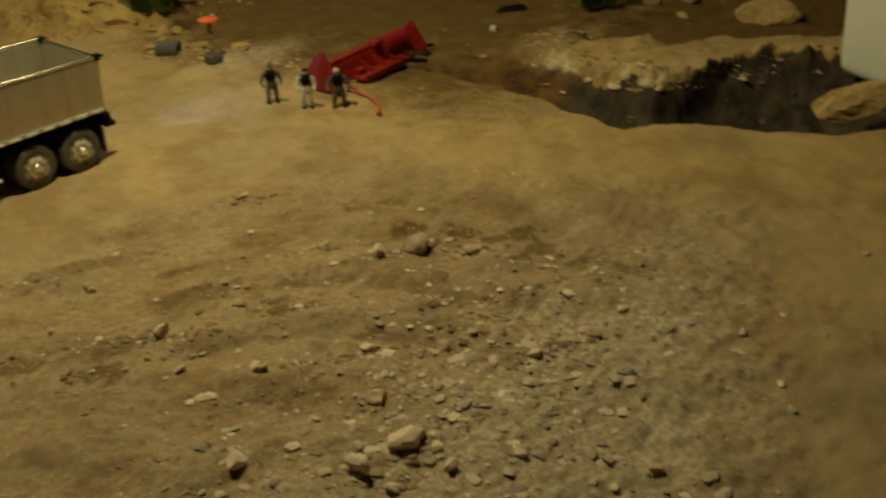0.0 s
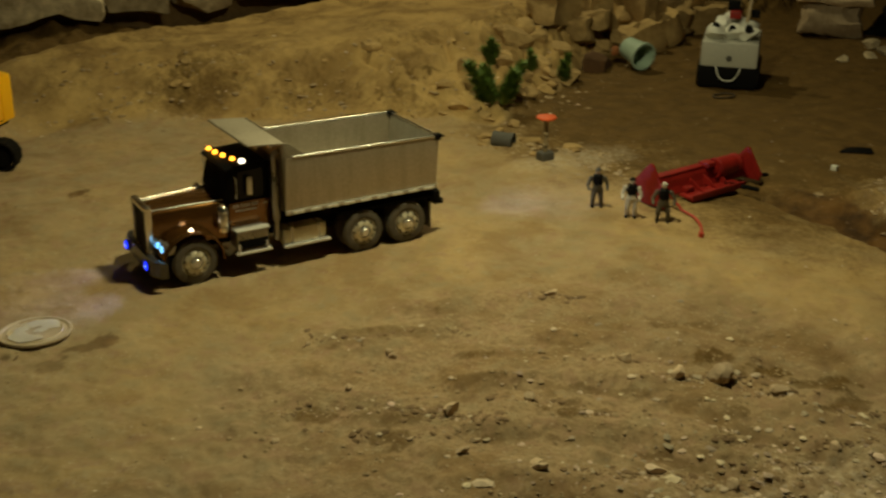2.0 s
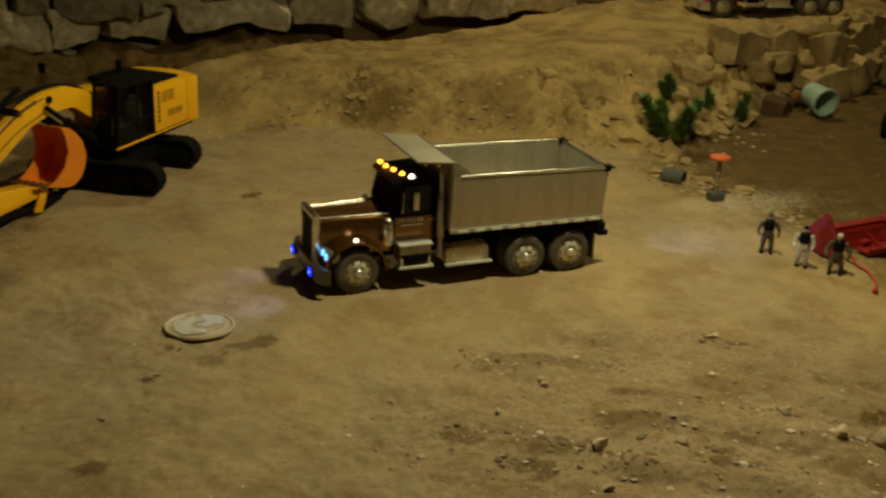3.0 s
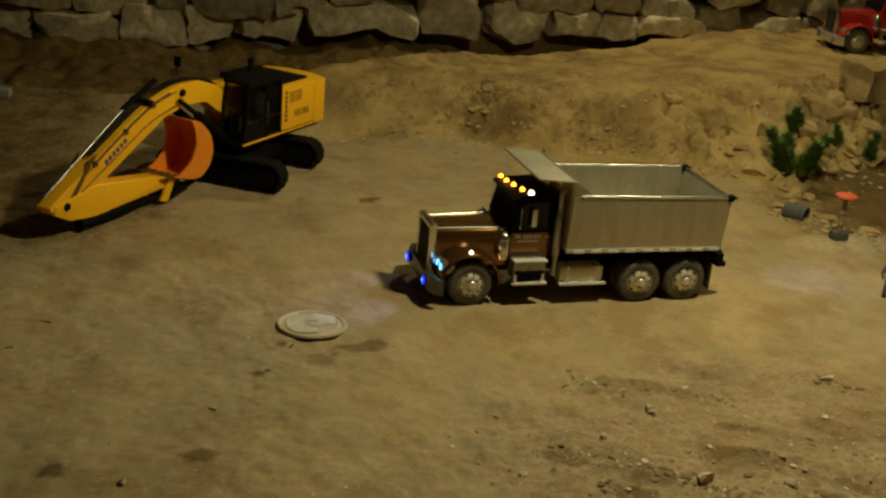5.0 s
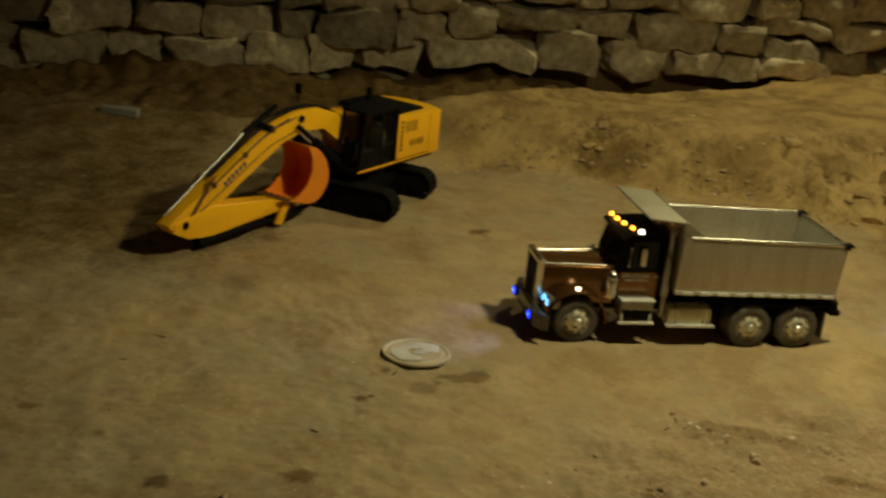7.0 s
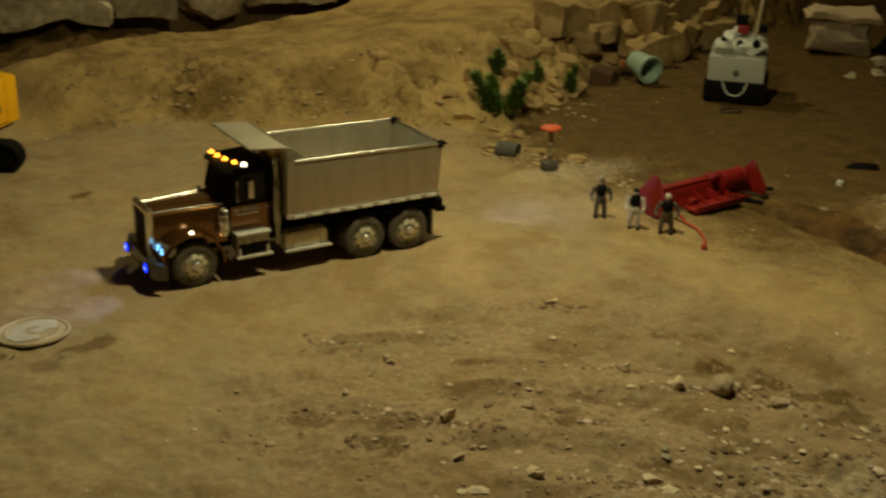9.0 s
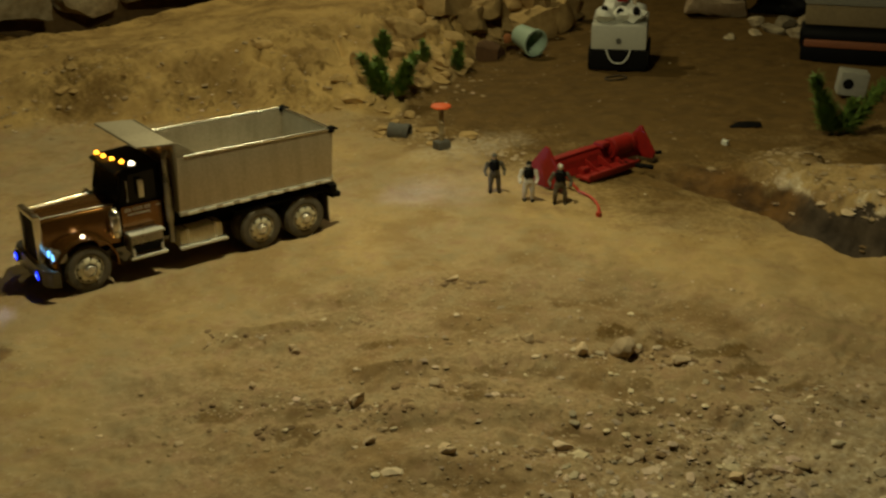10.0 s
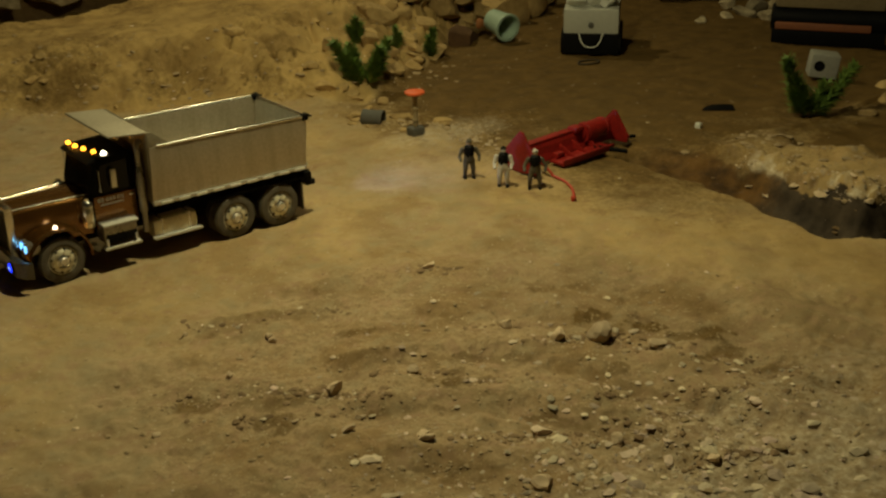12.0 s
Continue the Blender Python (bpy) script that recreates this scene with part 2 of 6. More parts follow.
DARKCHROME = surface("dusty_dark_chrome", (0.42, 0.40, 0.36), (0.26, 0.245, 0.215), rough=0.28, metal=0.7, grain=150, patch=25, bump=0.04)
DARKBUMPER = surface("dark_bumper", (0.16, 0.15, 0.135), (0.085, 0.080, 0.070), rough=0.3, metal=0.75, grain=150, patch=25, bump=0.04)
GLASS = surface("dark_cab_glass", (0.010, 0.010, 0.010), rough=0.08, grain=20, patch=5, bump=0.0)
PANE = clear("smoked_pane", (0.42, 0.40, 0.36), 0.03, 1.0)
PANE.node_tree.nodes["Principled BSDF"].inputs["IOR"].default_value = 1.12
YELLOW = surface("machine_yellow", (1.0, 0.52, 0.003), (0.94, 0.44, 0.003), rough=0.36, grain=140, patch=16, bump=0.04)
BUCKETC = surface("bucket_orange", (0.98, 0.31, 0.014), (0.80, 0.23, 0.012), rough=0.45, grain=120, patch=18, bump=0.08)
TRACK = surface("track_rubber", (0.006, 0.0055, 0.005), (0.014, 0.012, 0.009), rough=0.8, grain=140, patch=25, bump=0.3, depth=0.001)
WHITEINK = surface("white_lettering", (0.62, 0.60, 0.55), rough=0.5, grain=300, patch=50, bump=0)
DARKINK = surface("dark_lettering", (0.10, 0.05, 0.02), rough=0.5, grain=300, patch=50, bump=0)
BLUEINK = surface("violet_lettering", (0.10, 0.06, 0.16), rough=0.5, grain=300, patch=50, bump=0)
REDMETAL = surface("red_implement_paint", (0.33, 0.009, 0.003), (0.15, 0.005, 0.003), rough=0.55, grain=110, patch=18, bump=0.08)
ORANGE = surface("orange_plastic", (0.80, 0.13, 0.03), rough=0.5, grain=200, patch=40, bump=0.02)
PVC = surface("pale_green_pipe", (0.38, 0.50, 0.40), (0.32, 0.42, 0.33), rough=0.5, grain=80, patch=20, bump=0.05)
GREYPIPE = surface("grey_pipe", (0.095, 0.09, 0.075), rough=0.7, grain=100, patch=30, bump=0.2)
CONCRETE = surface("pale_concrete", (0.33, 0.32, 0.26), (0.24, 0.235, 0.19), rough=0.85, grain=120, patch=25, bump=0.2)
WHITEPL = surface("white_plastic", (0.72, 0.72, 0.64), (0.62, 0.62, 0.54), rough=0.45, grain=80, patch=12, bump=0.04)
GREYPANEL = surface("grey_panel", (0.47, 0.465, 0.395), (0.40, 0.395, 0.335), rough=0.55, grain=90, patch=15, bump=0.05)
LEAF = surface("plastic_leaf", (0.20, 0.30, 0.050), (0.075, 0.14, 0.028), rough=0.5, grain=60, patch=20, bump=0.1)
STEM = surface("twig_bark", (0.06, 0.04, 0.02), rough=0.9, grain=120, patch=40, bump=0.3)
OLIVE = surface("olive_figurine", (0.130, 0.105, 0.060), (0.040, 0.035, 0.026), rough=0.6, grain=120, patch=60, bump=0.1)
TANFIG = surface("tan_figurine", (0.42, 0.30, 0.17), (0.30, 0.20, 0.11), rough=0.6, grain=120, patch=60, bump=0.1)
PALEFIG = surface("pale_figurine", (0.74, 0.70, 0.62), (0.40, 0.37, 0.31), rough=0.6, grain=120, patch=60, bump=0.1)
LIDPL = surface("dusty_lid_plastic", (0.62, 0.50, 0.33), (0.42, 0.33, 0.20), rough=0.4, grain=120, patch=25, bump=0.08)
LIDWHITE = surface("white_residue", (0.92, 0.88, 0.78), (0.82, 0.77, 0.65), rough=0.8, grain=150, patch=40, bump=0.2)
RUSTBRICK = surface("orange_brick", (0.34, 0.125, 0.035), (0.22, 0.08, 0.025), rough=0.9, grain=90, patch=18, bump=0.3)
TANLOAD = surface("tan_tarpaulin", (0.30, 0.23, 0.12), (0.20, 0.15, 0.075), rough=0.85, grain=90, patch=14, bump=0.3)
BLUELED = glow("blue_lamp", (0.010, 0.03, 1.0), 2.6)
ICELED = glow("headlamp_lens", (0.20, 0.58, 1.0), 2.1)
CORELED = glow("lamp_core", (0.35, 0.60, 1.0), 3.2)
AMBER = glow("amber_marker", (1.0, 0.36, 0.02), 6.0)
WARM = glow("warm_marker", (1.0, 0.85, 0.55), 5.0)
SEAM = surface("greasy_brown", (0.16, 0.060, 0.010), (0.07, 0.028, 0.006), rough=0.6, grain=150, patch=25, bump=0.1)
streaked(ALU, (0.26, 0.195, 0.10), 0.32)
streaked(ALUIN, (0.26, 0.20, 0.11), 0.2)
for dull, gloss in ((BLACK, 0.08), (FRAME, 0.06), (TRACK, 0.06), (YELLOW, 0.4), (GLASS, 0.22)):
    dull.node_tree.nodes["Principled BSDF"].inputs["Specular IOR Level"].default_value = gloss

# ---------------------------------------------------------------- the sheet of earth
def hashed(ix, iy, seed):
    v = np.sin(ix * 127.1 + iy * 311.7 + seed * 74.7) * 43758.5453
    return v - np.floor(v)


def smooth_noise(x, y, seed=0):
    ix, iy = np.floor(x), np.floor(y)
    fx, fy = x - ix, y - iy
    fx, fy = fx * fx * (3 - 2 * fx), fy * fy * (3 - 2 * fy)
    a, b = hashed(ix, iy, seed), hashed(ix + 1, iy, seed)
    c, d = hashed(ix, iy + 1, seed), hashed(ix + 1, iy + 1, seed)
    return (a * (1 - fx) + b * fx) * (1 - fy) + (c * (1 - fx) + d * fx) * fy - 0.5


def layered(x, y, scale, octaves=4, seed=0, gain=0.5):
    total, amp = 0, 1.0
    for k in range(octaves):
        total = total + amp * smooth_noise(x * scale + 13.7 * k, y * scale - 7.3 * k, seed + k)
        scale, amp = scale * 2.03, amp * gain
    return total


def step(a, b, v):
    t = np.clip((v - a) / (b - a), 0, 1)
    return t * t * (3 - 2 * t)


# the bank behind the truck: x, y of its foot, depth of its slope, height on top
BANK = np.array([(-2.4, 1.25, 0.70, 0.02), (-1.0, 1.30, 0.60, 0.03), (-0.25, 1.15, 0.50, 0.085), (0.20, 1.03, 0.34, 0.105),
                 (0.60, 0.86, 0.32, 0.115), (0.98, 0.56, 0.46, 0.135), (1.32, 0.74, 0.36, 0.15), (1.60, 0.96, 0.22, 0.15),
                 (2.30, 1.20, 0.24, 0.16), (3.4, 1.35, 0.20, 0.20)])
# the trench runs towards -y: y, x of its near edge, x of its far edge, its depth
DITCH = np.array([(-1.16, 1.44, 1.50, 0.0), (-1.07, 1.375, 1.58, 0.05), (-1.02, 1.310, 1.605, 0.09), (-0.94, 1.283, 1.62, 0.12), (-0.84, 1.250, 1.575, 0.13),
                  (-0.77, 1.205, 1.51, 0.13), (-0.72, 1.160, 1.46, 0.125), (-0.695, 1.128, 1.36, 0.115), (-0.66, 1.128, 1.295, 0.11), (-0.57, 1.153, 1.285, 0.098),
                  (-0.50, 1.165, 1.285, 0.085), (-0.43, 1.168, 1.292, 0.075), (-0.31, 1.170, 1.298, 0.060), (-0.20, 1.170, 1.280, 0.045), (-0.11, 1.168, 1.262, 0.024), (0.0, 1.165, 1.22, 0.0)])


def ditch_at(x, y):
    """Distance inside the near edge and beyond the far edge of the trench, and its depth there."""
    near, far, deep = (np.interp(y, DITCH[:, 0], DITCH[:, k]) for k in (1, 2, 3))
    ragged = 0.022 * layered(x, y, 16, 4, 91, 0.65)
    return x - near + 0.6 * ragged, x - far + 0.9 * ragged, 0.85 * deep


def crest_y(x):
    """The far edge of the road on top of the bank, before the gutter under the wall."""
    return np.interp(x, [-2.0, -0.7, -0.25, 0.3, 0.65, 1.0, 1.4], [1.55, 1.36, 1.35, 1.54, 1.63, 1.72, 1.90])


def furrows(x, y):
    """A saw of curved furrows over the churned ground, 0 in the bottoms and 1 on the crests."""
    saw = ((np.hypot(x, y + 1.05) + 0.03 * layered(x, y, 6, 3, 51)) * 7.4) % 1.0
    return np.where(saw > 0.28, (1 - saw) / 0.72, saw / 0.28)


def shelf_edge(x, y):
    """How far behind the low shelf beyond the trench a place lies."""
    return np.where(y < -0.25, x + 0.04 * layered(x, y, 9, 3, 93) - np.interp(y, [-1.2, -0.81, -0.55, -0.35, -0.25], [2.2, 1.80, 1.56, 1.46, 1.55]), -1.0)


def masks(x, y):
    """Damp loam with painted shade, crushed rubble, pale crumbled rock, dark stains, ochre earth and dark trench, 0 to
    1 each.
    """
    w = 0.07 * layered(x, y, 6, 3, 31)
    edge = np.interp(x, [0.9, 1.05, 1.2, 1.35, 1.6, 1.9, 3.4], [1.4, 0.62, 0.20, -0.02, -0.16, -0.35, -0.5])
    damp_shade = step(-0.10, 0.16, y + 2.4 * w - edge) * step(1.0, 1.2, x + w)
    bank = step(0.0, 0.05, y + w - np.interp(x, BANK[:, 0], BANK[:, 1])) * (x < 2.6)
    damp_shade = damp_shade * (1 - bank)
    gutter = step(0.0, 0.05, y + 0.4 * w - crest_y(x)) * 0.78
    # left side: browner earth, and the lamps' falloff put into its colour
    left = step(-0.30, -0.75, x + 2 * w) * step(0.0, 0.55, y + 2 * w) * 0.6
    damp_shade = np.maximum(np.maximum(damp_shade, gutter), left)
    u, v = (x - 0.30) / 0.60, (y + 0.82) / 0.60
    rubble = step(1.22, 0.70, np.hypot(u, v) + 3.0 * w)
    # rut bottoms darkened: turned soil plus the shade in the furrows
    turned_shade = rubble * step(0.34, 0.10, furrows(x, y) + 0.7 * layered(x, y, 34, 4, 62)) * step(-0.22, 0.1, layered(x, y, 5, 2, 61))
    damp_shade = np.maximum(damp_shade, 0.42 * turned_shade)
    # rubble darkens to the right: lens vignetting put into its colour
    damp_shade = np.maximum(damp_shade, 0.30 * rubble * step(0.30, 0.60, x + 2 * w))
    inner, outer, deep = ditch_at(x, y)
    crumb = layered(x, y, 22, 4, 5)
    pale = 0.85 * step(-0.004, 0.014, outer) * step(0.075, 0.03, outer + 0.08 * crumb) * step(0.045, 0.062, deep) * step(0.02, 0.26, crumb + 0.12) * step(-0.80, -0.68, y)
    px_, py_ = x - 0.98, y - 0.24
    pale = np.maximum(pale, 0.45 * step(0.24, 0.05, np.hypot(px_ * 0.8 + 0.35 * py_, py_ * 1.5 - 0.3 * px_) + w))
    damp_shade = np.maximum(damp_shade, 0.75 * step(0.72, 1.14, x + 1.5 * w) * step(-0.85, -0.10, y + w) * (1 - bank))
    # trench interior coloured darker than the ground round it
    damp_shade = np.maximum(damp_shade, 0.8 * step(-0.004, 0.010, inner) * step(0.0, -0.03, outer) * step(0.012, 0.03, deep))
    lip = shelf_edge(x, y)
    damp_shade = np.maximum(damp_shade * (1 - 0.4 * step(0.0, 0.05, outer) * step(0.03, -0.02, lip) * step(-0.20, -0.36, y + w)), 0.9 * step(-0.01, 0.05, lip + w) * step(-0.25, -0.36, y + w) * step(-1.45, -1.15, y + 2 * w))
    # darker again from just below the trench's far rim
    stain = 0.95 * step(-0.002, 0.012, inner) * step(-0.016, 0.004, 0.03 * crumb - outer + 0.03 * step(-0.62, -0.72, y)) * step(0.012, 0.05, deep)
    # clumps of moist earth in the churned ground: x, y, half length, half width, strength
    clump = layered(x, y, 30, 4, 111, 0.65)
    for sx, sy, rx, ry, k in ((-0.026, -0.487, 0.045, 0.026, 0.75), (0.065, -0.560, 0.060, 0.030, 0.6), (0.190, -0.325, 0.085, 0.028, 0.6), (0.120, -0.318, 0.05, 0.024, 0.6),
                              (0.278, -0.469, 0.050, 0.016, 0.7), (0.053, -0.612, 0.050, 0.024, 0.75), (0.033, -0.438, 0.024, 0.016, 0.6), (0.235, -0.535, 0.070, 0.018, 0.6),
                              (-0.09, -0.70, 0.04, 0.03, 0.4), (0.578, -0.660, 0.055, 0.022, 0.95), (0.622, -0.725, 0.055, 0.022, 0.95), (0.655, -0.790, 0.055, 0.022, 0.9), (0.655, -0.860, 0.045, 0.020, 0.85),
                              (0.662, -0.930, 0.045, 0.022, 0.8), (0.675, -1.010, 0.045, 0.028, 0.75), (0.490, -0.790, 0.032, 0.018, 0.7), (0.512, -0.920, 0.040, 0.018, 0.65), (0.301, -0.668, 0.05, 0.022, 0.8), (0.445, -1.15, 0.07, 0.04, 0.7)):
        u, v = (x - sx) * 0.88 - (y - sy) * 0.47, (x - sx) * 0.47 + (y - sy) * 0.88
        damp_shade = np.maximum(damp_shade, 0.72 * k * step(1.05, 0.55, np.hypot(u / rx, v / ry) + 1.1 * clump))
    for sx, sy, r, k in ((-0.052, 0.572, 0.033, 1.0), (-0.225, -0.132, 0.040, 0.8), (-0.30, -0.165, 0.022, 0.5), (-0.885, -0.218, 0.026, 0.9), (-0.352, -0.097, 0.016, 0.7), (1.60, -0.04, 0.05, 0.7),
                         (-0.692, -0.427, 0.024, 0.9), (-0.513, -0.427, 0.026, 0.9), (-0.78, -0.30, 0.010, 0.7), (-0.40, -0.195, 0.012, 0.8), (-0.58, 0.25, 0.04, 0.35), (-0.95, 0.10, 0.05, 0.3)):
        stain = np.maximum(stain, 0.8 * k * step(1.0, 0.60, np.hypot(x - sx, (y - sy) * 1.15) / r + 3 * w + 0.9 * clump))
    # front rubble, left front and bank coloured paler to brighten them
    pale = np.maximum(pale, 0.5 * step(-0.75, -1.15, y + w) * rubble)
    pale = np.maximum(pale, 0.22 * step(0.15, -0.45, x + w) * step(0.7, 0.2, y))
    pale = np.maximum(pale, (0.05 + 0.10 * step(0.8, 1.2, x)) * bank * step(-0.2, 0.2, x) * step(2.3, 1.9, x))
    # shade of the bank's crevices, painted dark along noise lines
    crack_shade = step(0.045, 0.0, np.abs(layered(x * 0.6, y * 1.4, 9, 2, 15))) + step(0.05, 0.0, np.abs(layered(x, y, 15, 2, 16)))
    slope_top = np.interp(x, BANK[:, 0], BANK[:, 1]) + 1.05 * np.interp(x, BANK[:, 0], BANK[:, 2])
    damp_shade = np.maximum(damp_shade, 0.62 * np.clip(crack_shade, 0, 1) * bank * step(0.35, 0.75, x) * step(0.04, -0.06, y - slope_top) * step(-0.1, 0.15, layered(x, y, 6, 2, 103)))
    # brown mottling of the bank, and its hollow's shade put into the colour
    damp_shade = np.maximum(damp_shade, 0.36 * bank * step(-0.02, 0.24, layered(x, y, 7, 4, 121, 0.6)) * step(-0.1, 0.2, x))
    damp_shade = np.maximum(damp_shade, 0.55 * step(1.0, 0.3, np.hypot((x - 0.42) / 0.24, (y - 1.10) / 0.16) + 4 * w))
    ochre = np.maximum(0.85 * bank, 0.45 * step(0.55, 1.05, x + 2 * w)) * step(-0.4, 0.1, x + w)
    # dark grey-brown where the trench is deeper
    trench_dark = step(0.2, 0.6, stain) * step(0.052, 0.082, deep) * step(0.0, 0.02, inner) * step(1.05, 1.10, x)
    return damp_shade, rubble, pale, stain, ochre, trench_dark


def ground_height(x, y):
    foot, wide, top = (np.interp(x, BANK[:, 0], BANK[:, k]) for k in (1, 2, 3))
    wob = 0.05 * layered(x, y, 4.5, 4, 3)
    t = (y + wob - foot) / wide
    rise = step(0.0, 1.0, t)
    crag = step(0.05, 0.3, t) * step(1.35, 0.8, t) * step(0.0, 0.5, x)
    h = top * rise
    # cracked, lumpy face of the bank
    cell = layered(x, y, 11, 4, 8)
    block_n = layered(x * 0.42, y * 1.5, 8.5, 3, 9) * 5.0
    terrace = (np.floor(block_n) + step(0.62, 1.0, block_n - np.floor(block_n))) / 5.0
    h = h + crag * (0.032 * terrace + 0.014 * cell + 0.010 * np.abs(layered(x, y, 23, 4, 12, 0.6)))
    h = h + crag * (0.020 * np.abs(layered(x, y, 9, 3, 101, 0.55)) + 0.006 * np.abs(layered(x, y, 31, 3, 102, 0.6)))
    rocky = crag * step(0.72, 1.0, x)
    h = h + rocky * (0.030 * np.abs(layered(x, y, 17, 3, 104, 0.6)) - 0.020 * step(0.06, 0.0, np.abs(layered(x, y, 15, 2, 16))))
    # a hollow along the foot of the bank, left of its steep part
    h = h - 0.014 * np.exp(-((y - 1.13 - 0.12 * (x - 0.1)) / 0.045) ** 2) * step(-0.25, 0.0, x) * step(0.5, 0.3, x)
    # gutter of loose earth under the stone wall
    over = y + 0.25 * wob - crest_y(x)
    h = h - 0.060 * step(0.0, 0.07, over) * step(-0.7, -0.2, x) + 0.012 * np.exp(-((over + 0.03) / 0.03) ** 2) * step(-0.5, 0.0, x)
    low = step(0.30, 0.60, x) * step(1.45, 1.20, x)
    h = h - 0.030 * low * step(1.30, 1.75, y)
    h = h + (0.025 + 0.05 * layered(x, y, 6, 3, 17)) * step(1.66, 1.86, y) * (1 - 0.85 * low)
    h = h + step(0.0, 0.08, over + 0.03) * (0.035 * np.abs(layered(x, y, 9, 3, 18, 0.5)) + 0.006 * layered(x, y, 34, 3, 19))
    h = h + 0.008 * step(0.8, 1.2, t) * step(-0.1, 0.3, x) * np.abs(layered(x, y, 15, 4, 122, 0.6))
    # cracks in the bank
    h = h - 0.016 * crag * step(0.035, 0.0, np.abs(layered(x * 0.6, y * 1.4, 7, 2, 14))) - 0.012 * crag * step(0.03, 0.0, np.abs(layered(x * 0.6, y * 1.4, 15, 2, 15)))
    # low heaps at the left, behind the excavator
    h = h + 0.05 * np.exp(-((x + 1.05) / 0.35) ** 2 - ((y - 1.35) / 0.22) ** 2) + 0.015 * np.exp(-((x + 0.45) / 0.25) ** 2 - ((y - 1.45) / 0.12) ** 2)
    h = h + 0.03 * np.exp(-((x - 0.34) / 0.10) ** 2 - ((y - 1.16) / 0.06) ** 2)
    # rolled ground and small unevenness
    rubble, pale = masks(x, y)[1:3]
    calm = np.exp(-(((x - 0.2) / 0.40) ** 4 + ((y - 0.09) / 0.20) ** 4))
    h = h + (1 - calm) * (0.014 * layered(x, y, 2.3, 3, 21) + 0.006 * layered(x, y, 11, 3, 25)) + (1 - 0.8 * calm) * 0.0018 * layered(x, y, 45, 3, 41)
    # churned rubble with curving ridges
    ridges = furrows(x, y) - 0.5
    churn = step(0.02, 0.5, rubble)
    h = h + churn * (0.011 * ridges * step(-0.22, 0.1, layered(x, y, 5, 2, 61)) + 0.010 * layered(x, y, 12, 4, 71) + 0.007 * np.abs(layered(x, y, 38, 3, 81, 0.5)))
    # small crumbs and dents all over the open ground
    h = h + (1 - 0.6 * calm) * (0.0016 * np.abs(layered(x, y, 70, 2, 82, 0.6)) - 0.002 * step(0.20, 0.34, layered(x, y, 13, 3, 83)))
    # faint wheel ruts over the open ground
    rut = np.abs(y - 0.30 - 0.55 * (x - 0.5) ** 2 * 0.4 + 0.05 * layered(x, y, 3, 2, 63))
    h = h - 0.004 * np.exp(-(rut / 0.02) ** 2) * (1 - rubble)
    # the trench, its crumbled far rim and the low shelf beyond
    inner, outer, deep = ditch_at(x, y)
    fall = np.clip(-outer / np.maximum(inner - outer, 0.03), 0, 1)
    hole = step(-0.008, 0.020, inner) * (0.45 * step(0.0, 0.20, fall) + 0.55 * step(0.12, 0.70, fall + 0.10 * layered(x, y, 20, 3, 98)))
    h = h - deep * hole * (0.95 + 0.25 * layered(x, y, 14, 3, 92)) + 0.020 * hole * np.abs(layered(x, y, 27, 4, 96, 0.6))
    behind = step(0.0, 0.05, outer) * step(0.05, 0.0, shelf_edge(x, y)) * step(-0.20, -0.34, y) * step(-1.6, -1.2, y)
    h = h + behind * (0.026 + 0.020 * layered(x, y, 9, 4, 94)) + np.exp(-((outer - 0.045) / 0.035) ** 2) * step(0.02, 0.06, deep) * (0.010 + 0.040 * np.abs(layered(x, y, 24, 4, 95)))
    # broken crust where the pale shoulder meets the loam
    h = h + 0.02 * pale * np.abs(layered(x, y, 30, 3, 97))
    return h


def ground_z(x, y):
    return float(ground_height(np.array([float(x)]), np.array([float(y)]))[0])


def sheet():
    xs = np.concatenate([np.linspace(-6, -1.9, 12)[:-1], np.arange(-1.9, -0.5, 0.0075), np.arange(-0.5, 1.7, 0.0047), np.arange(1.7, 2.9, 0.0075), np.linspace(2.9, 6, 12)])
    ys = np.concatenate([np.linspace(-6, -1.5, 12)[:-1], np.arange(-1.5, -0.1, 0.0047), np.arange(-0.1, 1.95, 0.0062), np.linspace(1.95, 6, 10)])
    gx, gy = np.meshgrid(xs, ys)
    gz = ground_height(gx, gy)
    verts = np.stack([gx, gy, gz], -1).reshape(-1, 3)
    nx, ny = len(xs), len(ys)
    i = (np.arange(ny - 1)[:, None] * nx + np.arange(nx - 1)[None, :]).reshape(-1)
    faces = np.stack([i, i + 1, i + nx + 1, i + nx], -1)
    me = bpy.data.meshes.new("ground")
    me.from_pydata(verts.tolist(), [], faces.tolist())
    me.polygons.foreach_set("use_smooth", np.ones(len(faces), bool))
    for name, values in zip(("damp_shade", "rubble", "pale", "stain", "ochre", "trench_dark"), masks(gx, gy)):
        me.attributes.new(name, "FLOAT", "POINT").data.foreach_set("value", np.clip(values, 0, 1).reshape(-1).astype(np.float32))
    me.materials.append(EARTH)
    return tagged(new("ground", me), "packed tan earth with damp loam and churned rubble", "ground", kind="structure")


sheet()


# ---------------------------------------------------------------- mesh helpers
def mesh_from(bm, name, material, smooth=True):
    me = bpy.data.meshes.new(name)
    bmesh.ops.recalc_face_normals(bm, faces=bm.faces)
    bm.to_mesh(me)
    bm.free()
    for mt in material if isinstance(material, (list, tuple)) else (material,):
        me.materials.append(mt)
    if smooth:
        me.polygons.foreach_set("use_smooth", np.ones(len(me.polygons), bool))
        me.set_sharp_from_angle(angle=radians(38))
    return me


def part(name, bm, material, parent, label=""):
    ob = new(name, mesh_from(bm, name, material))
    ob.parent = parent
    return tagged(ob, label)


